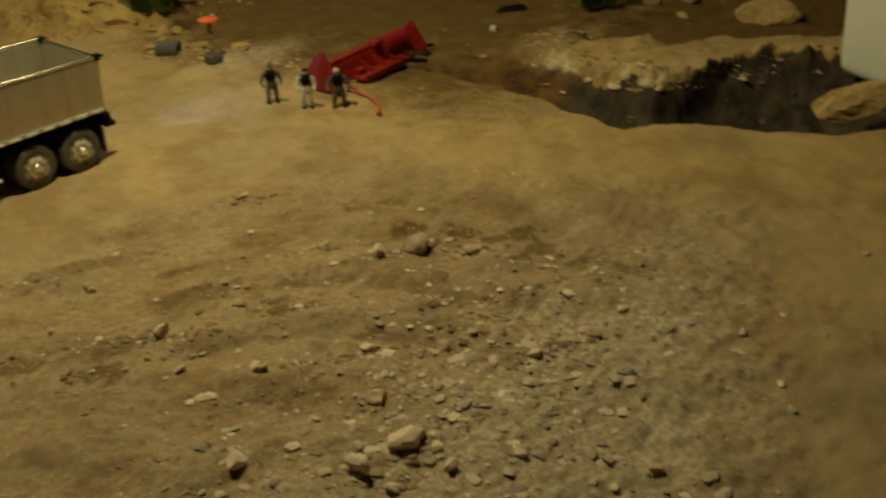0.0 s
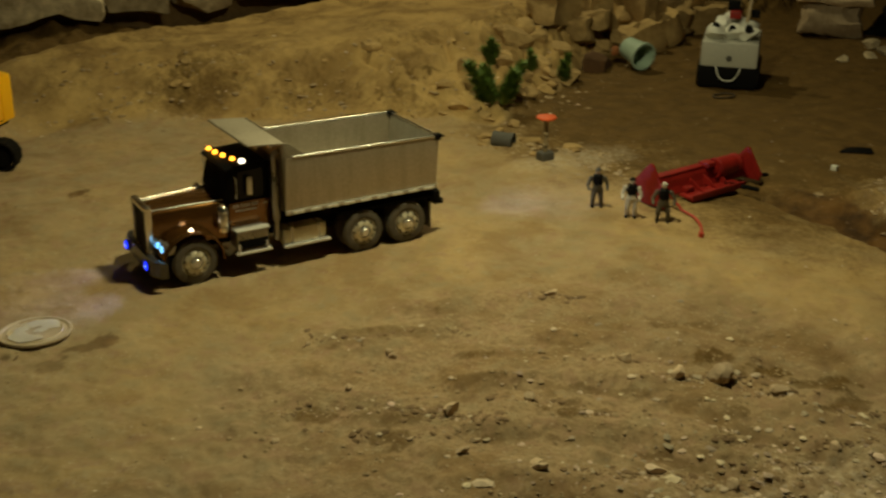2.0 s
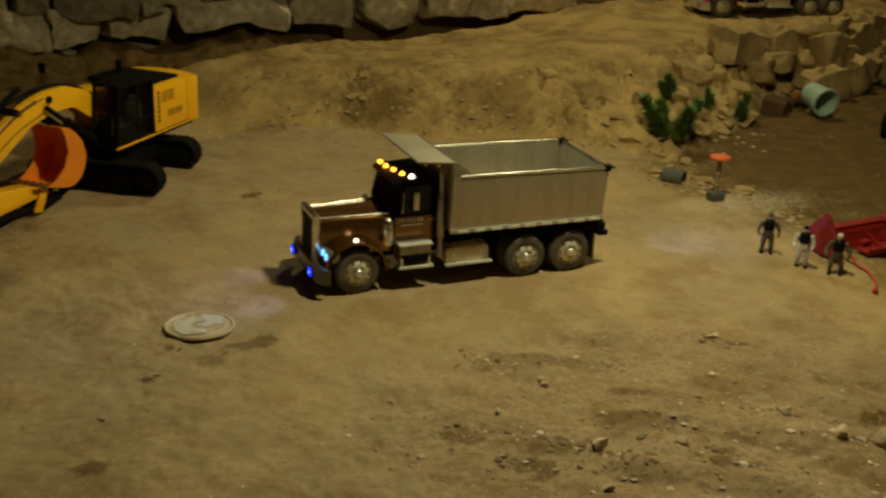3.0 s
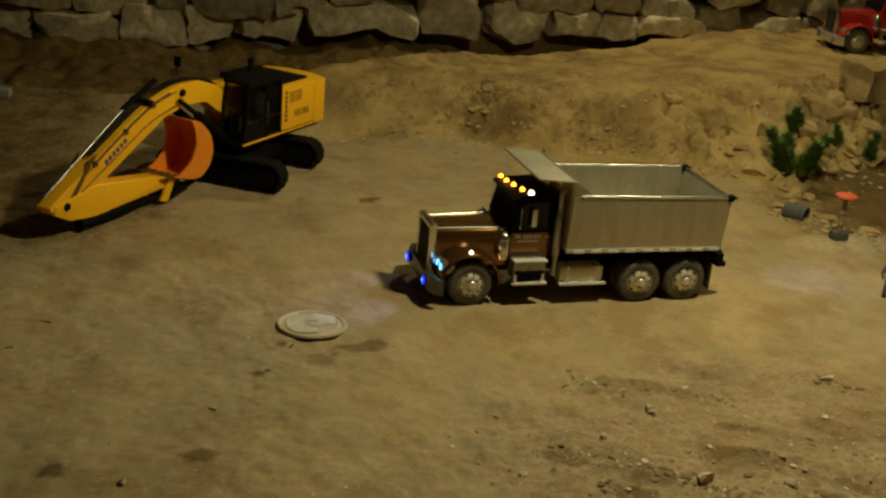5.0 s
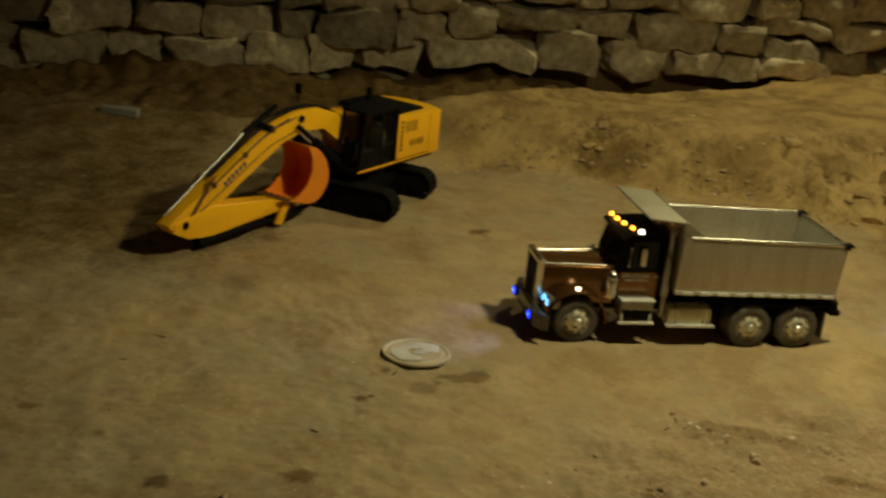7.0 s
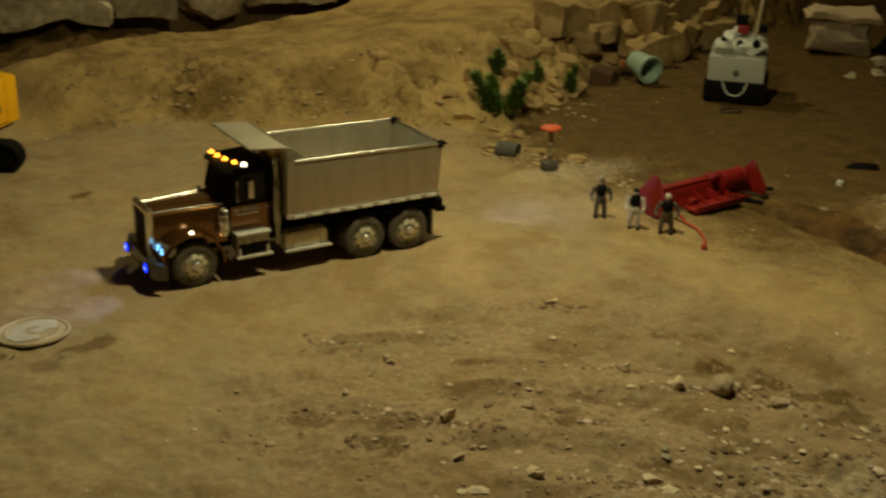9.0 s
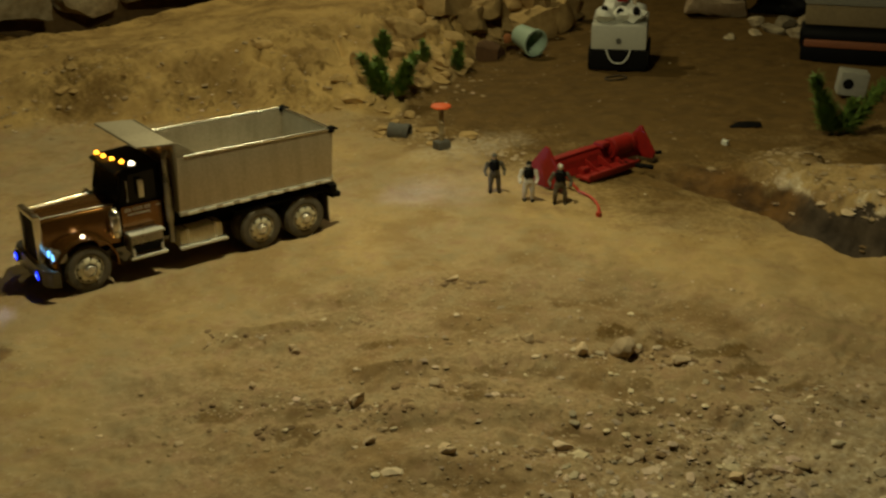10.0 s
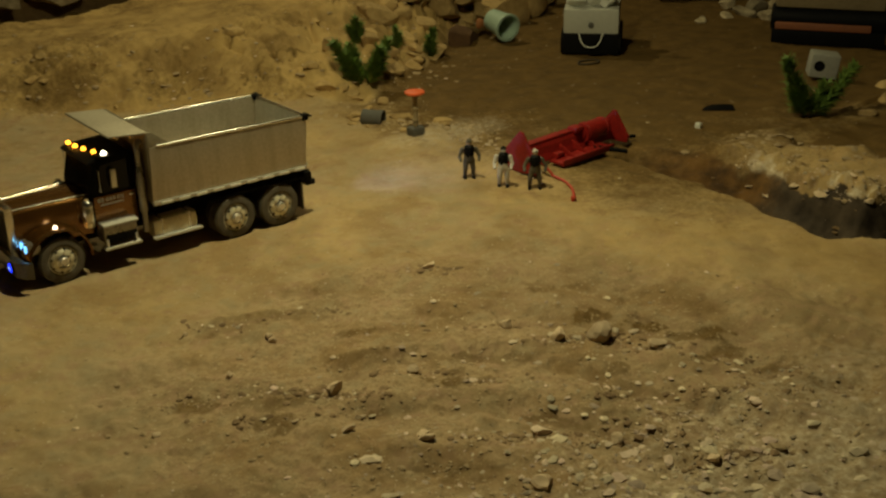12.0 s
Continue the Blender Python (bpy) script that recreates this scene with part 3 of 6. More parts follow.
def thing(name, place, label, category, group="", kind=""):
    ob = new(name)
    ob.empty_display_size = 0.02
    ob.matrix_world = place
    return tagged(ob, label, category, group, kind)


def solid(name, bm, material, place, label, category, group="", kind="", smooth=True):
    ob = new(name, mesh_from(bm, name, material, smooth))
    ob.matrix_world = place
    return tagged(ob, label, category, group, kind)


def block(lo, hi, bevel=0.0, bm=None, seg=2, m=None):
    bm = bm or bmesh.new()
    lo, hi = Vector(lo), Vector(hi)
    t = Matrix.Translation((lo + hi) / 2) @ Matrix.Diagonal((*(hi - lo), 1))
    made = bmesh.ops.create_cube(bm, size=1, matrix=(m @ t) if m else t)["verts"]
    if bevel:
        edges = list({e for v in made for e in v.link_edges})
        bmesh.ops.bevel(bm, geom=edges, offset=bevel, segments=seg, affect="EDGES", profile=0.6)
    return bm


def rod(a, b, r, bm=None, seg=16, r2=None, caps=True):
    bm = bm or bmesh.new()
    a, b = Vector(a), Vector(b)
    turn = (b - a).to_track_quat("Z", "Y").to_matrix().to_4x4()
    bmesh.ops.create_cone(bm, cap_ends=caps, segments=seg, radius1=r, radius2=r if r2 is None else r2, depth=(b - a).length, matrix=Matrix.Translation((a + b) / 2) @ turn)
    return bm


def slab(profile, lo, hi, axis="y", bevel=0.0, bm=None):
    """A flat outline of (u, v) pushed from lo to hi along an axis: y takes (x, z), x takes (y, z), z takes (x, y)."""
    bm = bm or bmesh.new()
    place = {"y": lambda u, v, w: (u, w, v), "x": lambda u, v, w: (w, u, v), "z": lambda u, v, w: (u, v, w)}[axis]
    a = [bm.verts.new(place(u, v, lo)) for u, v in profile]
    b = [bm.verts.new(place(u, v, hi)) for u, v in profile]
    n, faces = len(profile), [bm.faces.new(a), bm.faces.new(list(reversed(b)))]
    faces += [bm.faces.new((a[i], a[(i + 1) % n], b[(i + 1) % n], b[i])) for i in range(n)]
    if bevel:
        bmesh.ops.bevel(bm, geom=list({e for f in faces for e in f.edges}), offset=bevel, segments=2, affect="EDGES", profile=0.6)
    return bm


def lathe(profile, m, seg=32, bm=None):
    """Turns an outline of (radius, height) about the z axis of the pose m."""
    bm = bm or bmesh.new()
    rings = [[bm.verts.new(m @ Vector((r * math.cos(2 * math.pi * k / seg), r * math.sin(2 * math.pi * k / seg), z))) for k in range(seg)] for r, z in profile]
    for p, q in zip(rings, rings[1:]):
        for k in range(seg):
            bm.faces.new((p[k], p[(k + 1) % seg], q[(k + 1) % seg], q[k]))
    for ring in (rings[0], rings[-1]):
        if (ring[0].co - ring[seg // 2].co).length > 1e-6:
            bm.faces.new(ring)
    return bm


def hose(points, r, bm=None, seg=8):
    """A round tube along smooth points."""
    bm = bm or bmesh.new()
    points = [Vector(p) for p in points]
    rings = []
    for i, p in enumerate(points):
        d = (points[min(i + 1, len(points) - 1)] - points[max(i - 1, 0)]).normalized()
        turn = d.to_track_quat("Z", "Y")
        rings.append([bm.verts.new(p + turn @ Vector((r * math.cos(2 * math.pi * k / seg), r * math.sin(2 * math.pi * k / seg), 0))) for k in range(seg)])
    for a, b in zip(rings, rings[1:]):
        for k in range(seg):
            bm.faces.new((a[k], a[(k + 1) % seg], b[(k + 1) % seg], b[k]))
    bm.faces.new(rings[0]), bm.faces.new(rings[-1])
    return bm


def bend(points, steps=8):
    """Points along a smooth curve through the given ones."""
    p = [Vector(q) for q in points]
    p = [p[0] * 2 - p[1]] + p + [p[-1] * 2 - p[-2]]
    out = []
    for a, b, c, d in zip(p, p[1:], p[2:], p[3:]):
        for k in range(steps):
            t = k / steps
            out.append(0.5 * ((2 * b) + (c - a) * t + (2 * a - 5 * b + 4 * c - d) * t * t + (3 * b - a - 3 * c + d) * t ** 3))
    return out + [p[-2]]


def boulder(size, seed, detail=2, rough=0.22, flat=0.0):
    """An uneven stone about its middle, with broad facets."""
    bm = bmesh.new()
    bmesh.ops.create_icosphere(bm, subdivisions=detail, radius=0.5)
    rnd = random.Random(seed)
    off = Vector((rnd.uniform(0, 50), rnd.uniform(0, 50), rnd.uniform(0, 50)))
    planes = [(Vector((rnd.gauss(0, 1), rnd.gauss(0, 1), rnd.gauss(0, 1))).normalized(), rnd.uniform(0.16, 0.36) if max(size) < 0.05 else rnd.uniform(0.22, 0.40)) for _ in range(10)]
    for v in bm.verts:
        for n, d in planes:
            k = v.co.dot(n) - d
            if k > 0:
                v.co -= n * k
        v.co *= 1 + rough * 0.6 * noise.noise(v.co * 2.6 + off) + rough * 0.3 * noise.noise(v.co * 7.5 + off) + (rough * 0.2 * noise.noise(v.co * 17 + off) if detail > 3 else 0)
        if flat and v.co.z < -flat:
            v.co.z = -flat
        v.co = Vector((v.co.x * size[0], v.co.y * size[1], v.co.z * size[2]))
    return bm


# ---------------------------------------------------------------- trucks (front towards -x, near side at y = 0, wheels on z = 0)
TYRE = 0.0398


def wheel_meshes(dual):
    turn = pose(0, 0, 0, 90, 0, 0)   # the lathe's axis lies along -y, outer face at y = 0
    r = TYRE
    tread = bmesh.new()
    for k in range(2 if dual else 1):
        z0 = -k * 0.0235
        lathe([(0.0240, z0 - 0.0012), (0.027, z0 + 0.0004), (0.031, z0 + 0.0006), (0.0375, z0 - 0.0005), (r - 0.0012, z0 - 0.003), (r, z0 - 0.0055), (r, z0 - 0.0165),
               (r - 0.0012, z0 - 0.019), (0.0375, z0 - 0.0215), (0.030, z0 - 0.022), (0.0240, z0 - 0.021), (0.0240, z0 - 0.0012)], turn, 40, tread)
        for a in range(30):   # tread blocks
            m = pose(0, 0, 0, 0, a * 12, 0)
            block((-0.0030, -z0 + 0.0035, r - 0.001), (0.0030, -z0 + 0.0095, r + 0.0011), 0, tread, m=m)
            block((-0.0030, -z0 + 0.0125, r - 0.001), (0.0030, -z0 + 0.0185, r + 0.0011), 0, tread, m=m @ pose(0, 0, 0, 0, 6, 0))
    rim = bmesh.new()
    dish = -0.0010 if dual else -0.0015
    lathe([(0.0262, -0.0205), (0.0262, -0.004), (0.0258, -0.0012), (0.0240, -0.0006), (0.0222, -0.0022), (0.0208, -0.0010), (0.0170, -dish + 0.0005), (0.0135, -dish + 0.0022), (0.0120, -dish + 0.003), (0.0118, -0.019)], turn, 40, rim)
    hub = bmesh.new()
    top = -dish + (0.007 if dual else 0.006)
    lathe([(0.0118, -0.02), (0.0118, -dish + 0.001), (0.0085, -dish + 0.0025), (0.0080, top - 0.0015), (0.0065, top), (0.0, top)], turn, 24, hub)
    nut = bmesh.new()
    rod((0, dish - 0.002, 0), (0, dish - 0.0048, 0), 0.0017, nut, 6)
    hole = bmesh.new()
    rod((0, 0.002, 0), (0, -0.0007, 0), 0.0022, hole, 10)
    rings = [(mesh_from(nut, "wheel_nut", STEELRIM), 10, 0.0178, 0.0), (mesh_from(hole, "hand_hole", BLACK), 8, 0.0190, 0.2)]
    return [mesh_from(b, n, m) for b, n, m in ((tread, "tyre", RUBBER), (rim, "rim", STEELRIM), (hub, "hub", CHROME))], rings


FRONT_WHEEL, REAR_WHEEL = wheel_meshes(False), wheel_meshes(True)


def add_wheel(truck, x, y, far, meshes):
    wheel = new("wheel")
    wheel.empty_display_size = 0.02
    wheel.parent = truck
    wheel.matrix_basis = pose(x, y, TYRE, 0, random.uniform(0, 30), 180 if far else 0)
    single, rings = meshes
    for me in single:
        ob = new(me.name.split(".")[0], me)
        ob.parent = wheel
    for me, count, radius, start in rings:
        for a in range(count):
            ang = start + a * math.tau / count
            ob = new(me.name.split(".")[0], me)
            ob.parent = wheel
            ob.matrix_basis = pose(radius * math.cos(ang), 0, radius * math.sin(ang))


def cab_parts(truck, paint, lit):
    mid = 0.095
    rails = block((-0.055, mid - 0.034, 0.046), (0.485, mid - 0.024, 0.066), 0.001)
    block((-0.055, mid + 0.024, 0.046), (0.485, mid + 0.034, 0.066), 0.001, rails)
    for x in (0.02, 0.12, 0.22, 0.32, 0.412, 0.47):
        block((x - 0.006, mid - 0.03, 0.050), (x + 0.006, mid + 0.03, 0.060), 0.0008, rails)
    for x in (0.0, 0.32, 0.412):
        rod((x, 0.02, TYRE), (x, 0.17, TYRE), 0.006, rails, 10)
        block((x - 0.014, mid - 0.016, 0.030), (x + 0.014, mid + 0.016, 0.052), 0.004, rails)
    block((-0.03, mid - 0.03, 0.05), (0.07, mid + 0.03, 0.07), 0.003, rails)
    part("chassis", rails, FRAME, truck, "black steel chassis rails and axles")
    # bumper, bent back at its ends
    bump = slab([(-0.085, 0.030), (-0.083, 0.165), (-0.074, 0.185), (-0.062, 0.190), (-0.060, 0.184), (-0.070, 0.176), (-0.074, 0.160), (-0.074, 0.030),
                 (-0.070, 0.014), (-0.060, 0.006), (-0.062, 0.0), (-0.074, 0.005), (-0.083, 0.020)], 0.026, 0.054, "z", 0.0012)
    bump.transform(pose(0.008, 0, 0))
    bumper = part("bumper", bump, DARKBUMPER if lit else CHROME, truck, "dark polished bumper" if lit else "chrome bumper")
    for y in (0.043, 0.155):
        part("fog_lamp_ring", lathe([(0.0075, 0.0), (0.0085, 0.002), (0.0070, 0.003), (0.0060, 0.0)], pose(-0.076, y, 0.040, 0, -90, 0) @ Matrix.Scale(1.25, 4), 20), BLACK, bumper)
        part("fog_lamp", lathe([(0.0066, 0.0), (0.0062, 0.002), (0.0035, 0.0035), (0.0, 0.0038)], pose(-0.0765, y, 0.040, 0, -90, 0) @ Matrix.Scale(1.4, 4), 20), BLUELED if lit else CHROME, bumper, "round blue lamp")
        if lit:
            part("fog_lamp_core", lathe([(0.0024, 0.0), (0.0018, 0.0012), (0.0, 0.0016)], pose(-0.0810, y, 0.040, 0, -90, 0), 12), CORELED, bumper, "pale glowing lamp centre")
    # grille with chrome surround
    surround = bmesh.new()
    for lo, hi in (((-0.070, 0.055, 0.056), (-0.058, 0.061, 0.136)), ((-0.070, 0.129, 0.056), (-0.058, 0.135, 0.136)),
                   ((-0.070, 0.055, 0.130), (-0.058, 0.135, 0.138)), ((-0.070, 0.055, 0.050), (-0.058, 0.135, 0.056))):
        block(lo, hi, 0.0016, surround)
    grille = part("grille", surround, POLISH, truck, "chrome radiator surround")
    part("grille_backing", block((-0.0625, 0.061, 0.056), (-0.058, 0.129, 0.130)), BLACK, grille, "black radiator mesh")
    for k in range(12):
        y = 0.0645 + k * 0.00555
        part("grille_bar", block((-0.0655, y - 0.0007, 0.056), (-0.0625, y + 0.0007, 0.130)), GREYPIPE, grille)
    # bonnet: tapering, with a raised middle and chrome edge lines
    hood = bmesh.new()
    rows = []
    for x, half, top in ((-0.060, 0.0375, 0.1325), (-0.03, 0.040, 0.1335), (0.02, 0.044, 0.134), (0.072, 0.049, 0.134)):
        prof = [(-half, 0.062), (-half, top - 0.012), (-half + 0.003, top - 0.006), (-half + 0.010, top - 0.0025), (-half * 0.45, top), (0, top + 0.002),
                (half * 0.45, top), (half - 0.010, top - 0.0025), (half - 0.003, top - 0.006), (half, top - 0.012), (half, 0.062)]
        rows.append([hood.verts.new((x, mid + u, v)) for u, v in prof])
    for a, b in zip(rows, rows[1:]):
        for k in range(len(a) - 1):
            hood.faces.new((a[k], a[k + 1], b[k + 1], b[k]))
    hood.faces.new(rows[0]), hood.faces.new(rows[-1])
    bonnet = part("bonnet", hood, paint, truck, "bronze metallic bonnet" if lit else "red bonnet")
    for a, b, z0, z1 in ((-0.033, -0.043, 0.1300, 0.1318), (0.033, 0.043, 0.1300, 0.1318)):
        part("bonnet_trim", hose([(-0.060, mid + a, z0), (0.070, mid + b, z1)], 0.0016, None, 10), POLISH, bonnet)
    # wings over the front wheels
    for far in (False, True):
        f = bmesh.new()
        sgn, y0 = (1, 0.011) if not far else (-1, 0.179)
        rings = []
        for k in range(17):
            a = radians(-6 + k * 11.2)
            outer = 0.0545 + 0.004 * max(0, math.cos(a - math.pi)) ** 2
            prof = [(outer - 0.0045, 0.001), (outer - 0.002, -0.001), (outer, 0.004), (outer + 0.001, 0.016), (outer + 0.001, 0.050), (outer - 0.004, 0.050), (outer - 0.0045, 0.006)]
            rings.append([f.verts.new((r * math.cos(a), y0 + sgn * w, 0.0425 + r * math.sin(a) * 0.98)) for r, w in prof])
        for p, q in zip(rings, rings[1:]):
            for k in range(len(p)):
                f.faces.new((p[k], p[(k + 1) % len(p)], q[(k + 1) % len(q)], q[k]))
        f.faces.new(rings[0]), f.faces.new(rings[-1])
        wing = part("wing", f, paint, truck)
        # headlight pod on the wing
        y = 0.030 if not far else 0.157
        pod = block((-0.053, y - 0.011, 0.059), (-0.031, y + 0.011, 0.080), 0.004)
        head = part("headlight", pod, DARKCHROME if lit else CHROME, truck, "dull chrome headlight pod")
        # the lens, then a narrower glowing block inboard in its own shell
        for inner in (0.0, 0.021 if not far else -0.021):
            if inner:
                part("lamp_shell", block((-0.051, y + inner - 0.008, 0.061), (-0.033, y + inner + 0.008, 0.078), 0.003), DARKCHROME, head)
            w = 0.0046 if not inner else 0.0016
            part("lens", block((-0.0555, y + inner - w, 0.0630), (-0.0505, y + inner + w, 0.0755), 0.0022), ICELED if lit else CHROME, head, "icy blue lens")
        part("side_marker", lathe([(0.004, 0), (0.0036, 0.003), (0.0, 0.005)], pose(-0.002, 0.022 if not far else 0.168, 0.0965), 12), WARM if lit else CHROME, wing)
    # cab shell around dark glass
    shell = slab([(0.070, 0.068), (0.070, 0.133), (0.083, 0.187), (0.090, 0.195), (0.148, 0.198), (0.152, 0.193), (0.152, 0.068)], 0.034, 0.156, "y", 0.003)
    cab = part("cab", shell, BLACK if lit else paint, truck, "dark cab shell")
    for y0, y1, out in ((0.0315, 0.034, 0.0308), (0.156, 0.1585, 0.1592)):
        leaf = slab([(0.073, 0.072), (0.073, 0.129), (0.149, 0.129), (0.149, 0.072)], y0, y1, "y", 0.0008)
        door = part("door", leaf, paint, truck, "bronze painted cab door" if lit else "red cab door")
        part("door_handle", block((0.136, out - 0.0012, 0.1195), (0.145, out + 0.0012, 0.1220), 0.0005), CHROME, door)
        if lit:
            for x0, x1, z0, z1 in ((0.080, 0.085, 0.1185, 0.1250), (0.0862, 0.0905, 0.1185, 0.1250), (0.0945, 0.0995, 0.1185, 0.1250), (0.1008, 0.1055, 0.1185, 0.1250), (0.1068, 0.1115, 0.1185, 0.1250), (0.1145, 0.1195, 0.1185, 0.1250), (0.1208, 0.1260, 0.1185, 0.1250), (0.084, 0.125, 0.1118, 0.1146)):
                part("lettering_bar", block((x0, out - 0.0003, z0), (x1, out + 0.0003, z1)), WHITEINK, door, "pale unreadable lettering")
    for y0, y1 in ((0.0325, 0.0335), (0.1565, 0.1575)):
        part("side_window", slab([(0.082, 0.134), (0.093, 0.183), (0.139, 0.186), (0.139, 0.134)], y0, y1, "y", 0.0), GLASS, cab)
    for y0, y1 in ((0.039, 0.0935), (0.0965, 0.151)):
        screen = slab([(0.0690, 0.138), (0.0803, 0.184), (0.0833, 0.184), (0.0720, 0.138)], y0, y1, "y", 0)
        part("windscreen", screen, GLASS, cab)
    visor = slab([(0.088, 0.196), (0.072, 0.1895), (0.072, 0.1865), (0.088, 0.191)], 0.034, 0.156, "y", 0.0006)
    part("sun_visor", visor, BLACK if lit else paint, cab)
    for k, (x, y) in enumerate(((0.084, 0.146), (0.086, 0.120), (0.091, 0.095), (0.098, 0.068), (0.107, 0.046))):
        m = pose(x, y, 0.1955) @ Matrix.Scale(0.8 if k < 4 else 0.95, 4)
        part("marker_lamp", lathe([(0.0055, 0.0), (0.0058, 0.002), (0.0048, 0.0052), (0.0026, 0.0072), (0.0, 0.0078)], m, 14), (AMBER if k < 4 else WARM) if lit else CHROME, cab, "glowing amber roof lamp" if lit else "")
    for y, s in ((0.028, -1), (0.162, 1)):
        arm = hose([(0.084, y, 0.177), (0.082, y + s * 0.012, 0.178), (0.082, y + s * 0.012, 0.142), (0.084, y, 0.141)], 0.0009, None, 6)
        mirror = part("mirror_arm", arm, CHROME, truck)
        part("mirror", block((0.105, y + s * 0.003 - 0.0025, 0.142), (0.115, y + s * 0.003 + 0.0025, 0.175), 0.0016), CHROME, mirror)
    for y in (0.031, 0.159):
        can = lathe([(0.008, 0.0), (0.0098, 0.001), (0.0098, 0.044), (0.0080, 0.047), (0.0045, 0.049), (0.0045, 0.052), (0.0, 0.052)], pose(0.060, y, 0.080), 20)
        for z in (0.088, 0.116):
            lathe([(0.0099, 0), (0.0104, 0.0008), (0.0104, 0.003), (0.0099, 0.0038)], pose(0.060, y, z), 20, can)
        part("air_cleaner", can, POLISH, truck, "chrome air cleaner canister")
    for y in (0.021, 0.169):
        s = rod((0.156, y, 0.050), (0.156, y, 0.200), 0.0052, None, 18)
        hose(bend([(0.156, y, 0.199), (0.156, y, 0.205), (0.159, y, 0.211), (0.164, y, 0.214)], 4), 0.0051, s, 18)
        stack = part("exhaust_pipe", s, DARKCHROME if lit else CHROME, truck, "tall chrome exhaust stack")
        guard = lathe([(0.0068, 0), (0.0072, 0.001), (0.0072, 0.080), (0.0068, 0.081)], pose(0.156, y, 0.088), 18)
        part("heat_shield", guard, DARKCHROME, stack)


def steps_and_tanks(truck):
    for far in (False, True):
        def side(lo, hi, bevel, bm=None):
            if far:
                lo, hi = (lo[0], 0.19 - hi[1], lo[2]), (hi[0], 0.19 - lo[1], hi[2])
            return block(lo, hi, bevel, bm)
        s = side((0.074, 0.006, 0.051), (0.134, 0.040, 0.084), 0.003)
        box = part("step_box", s, DARKCHROME, truck, "polished battery box with step")
        part("step_plate", side((0.072, 0.001, 0.040), (0.138, 0.014, 0.045), 0.0015, side((0.076, 0.004, 0.044), (0.080, 0.012, 0.060), 0, side((0.128, 0.004, 0.044), (0.132, 0.012, 0.060), 0))), BRIGHT, box)
        part("step_plate", side((0.073, 0.001, 0.0825), (0.136, 0.018, 0.0865), 0.0012), BRIGHT, box)
        # black panel put in for the shade under the upper step
        part("step_gap_panel", side((0.076, 0.0045, 0.0515), (0.132, 0.0062, 0.0660), 0.0004), FRAME, box, "black panel for the shaded gap under the upper step")
        t = side((0.164, 0.008, 0.036), (0.250, 0.044, 0.071), 0.010)
        tank = part("fuel_tank", t, STEELRIM, truck, "polished rectangular fuel tank")
        part("tank_step", side((0.162, 0.000, 0.0365), (0.253, 0.014, 0.0415), 0.0012), BRIGHT, tank)
        part("tank_strap", side((0.178, 0.0072, 0.036), (0.182, 0.0442, 0.0722), 0.002), CHROME, tank)
        part("tank_strap", side((0.231, 0.0072, 0.036), (0.235, 0.0442, 0.0722), 0.002), CHROME, tank)


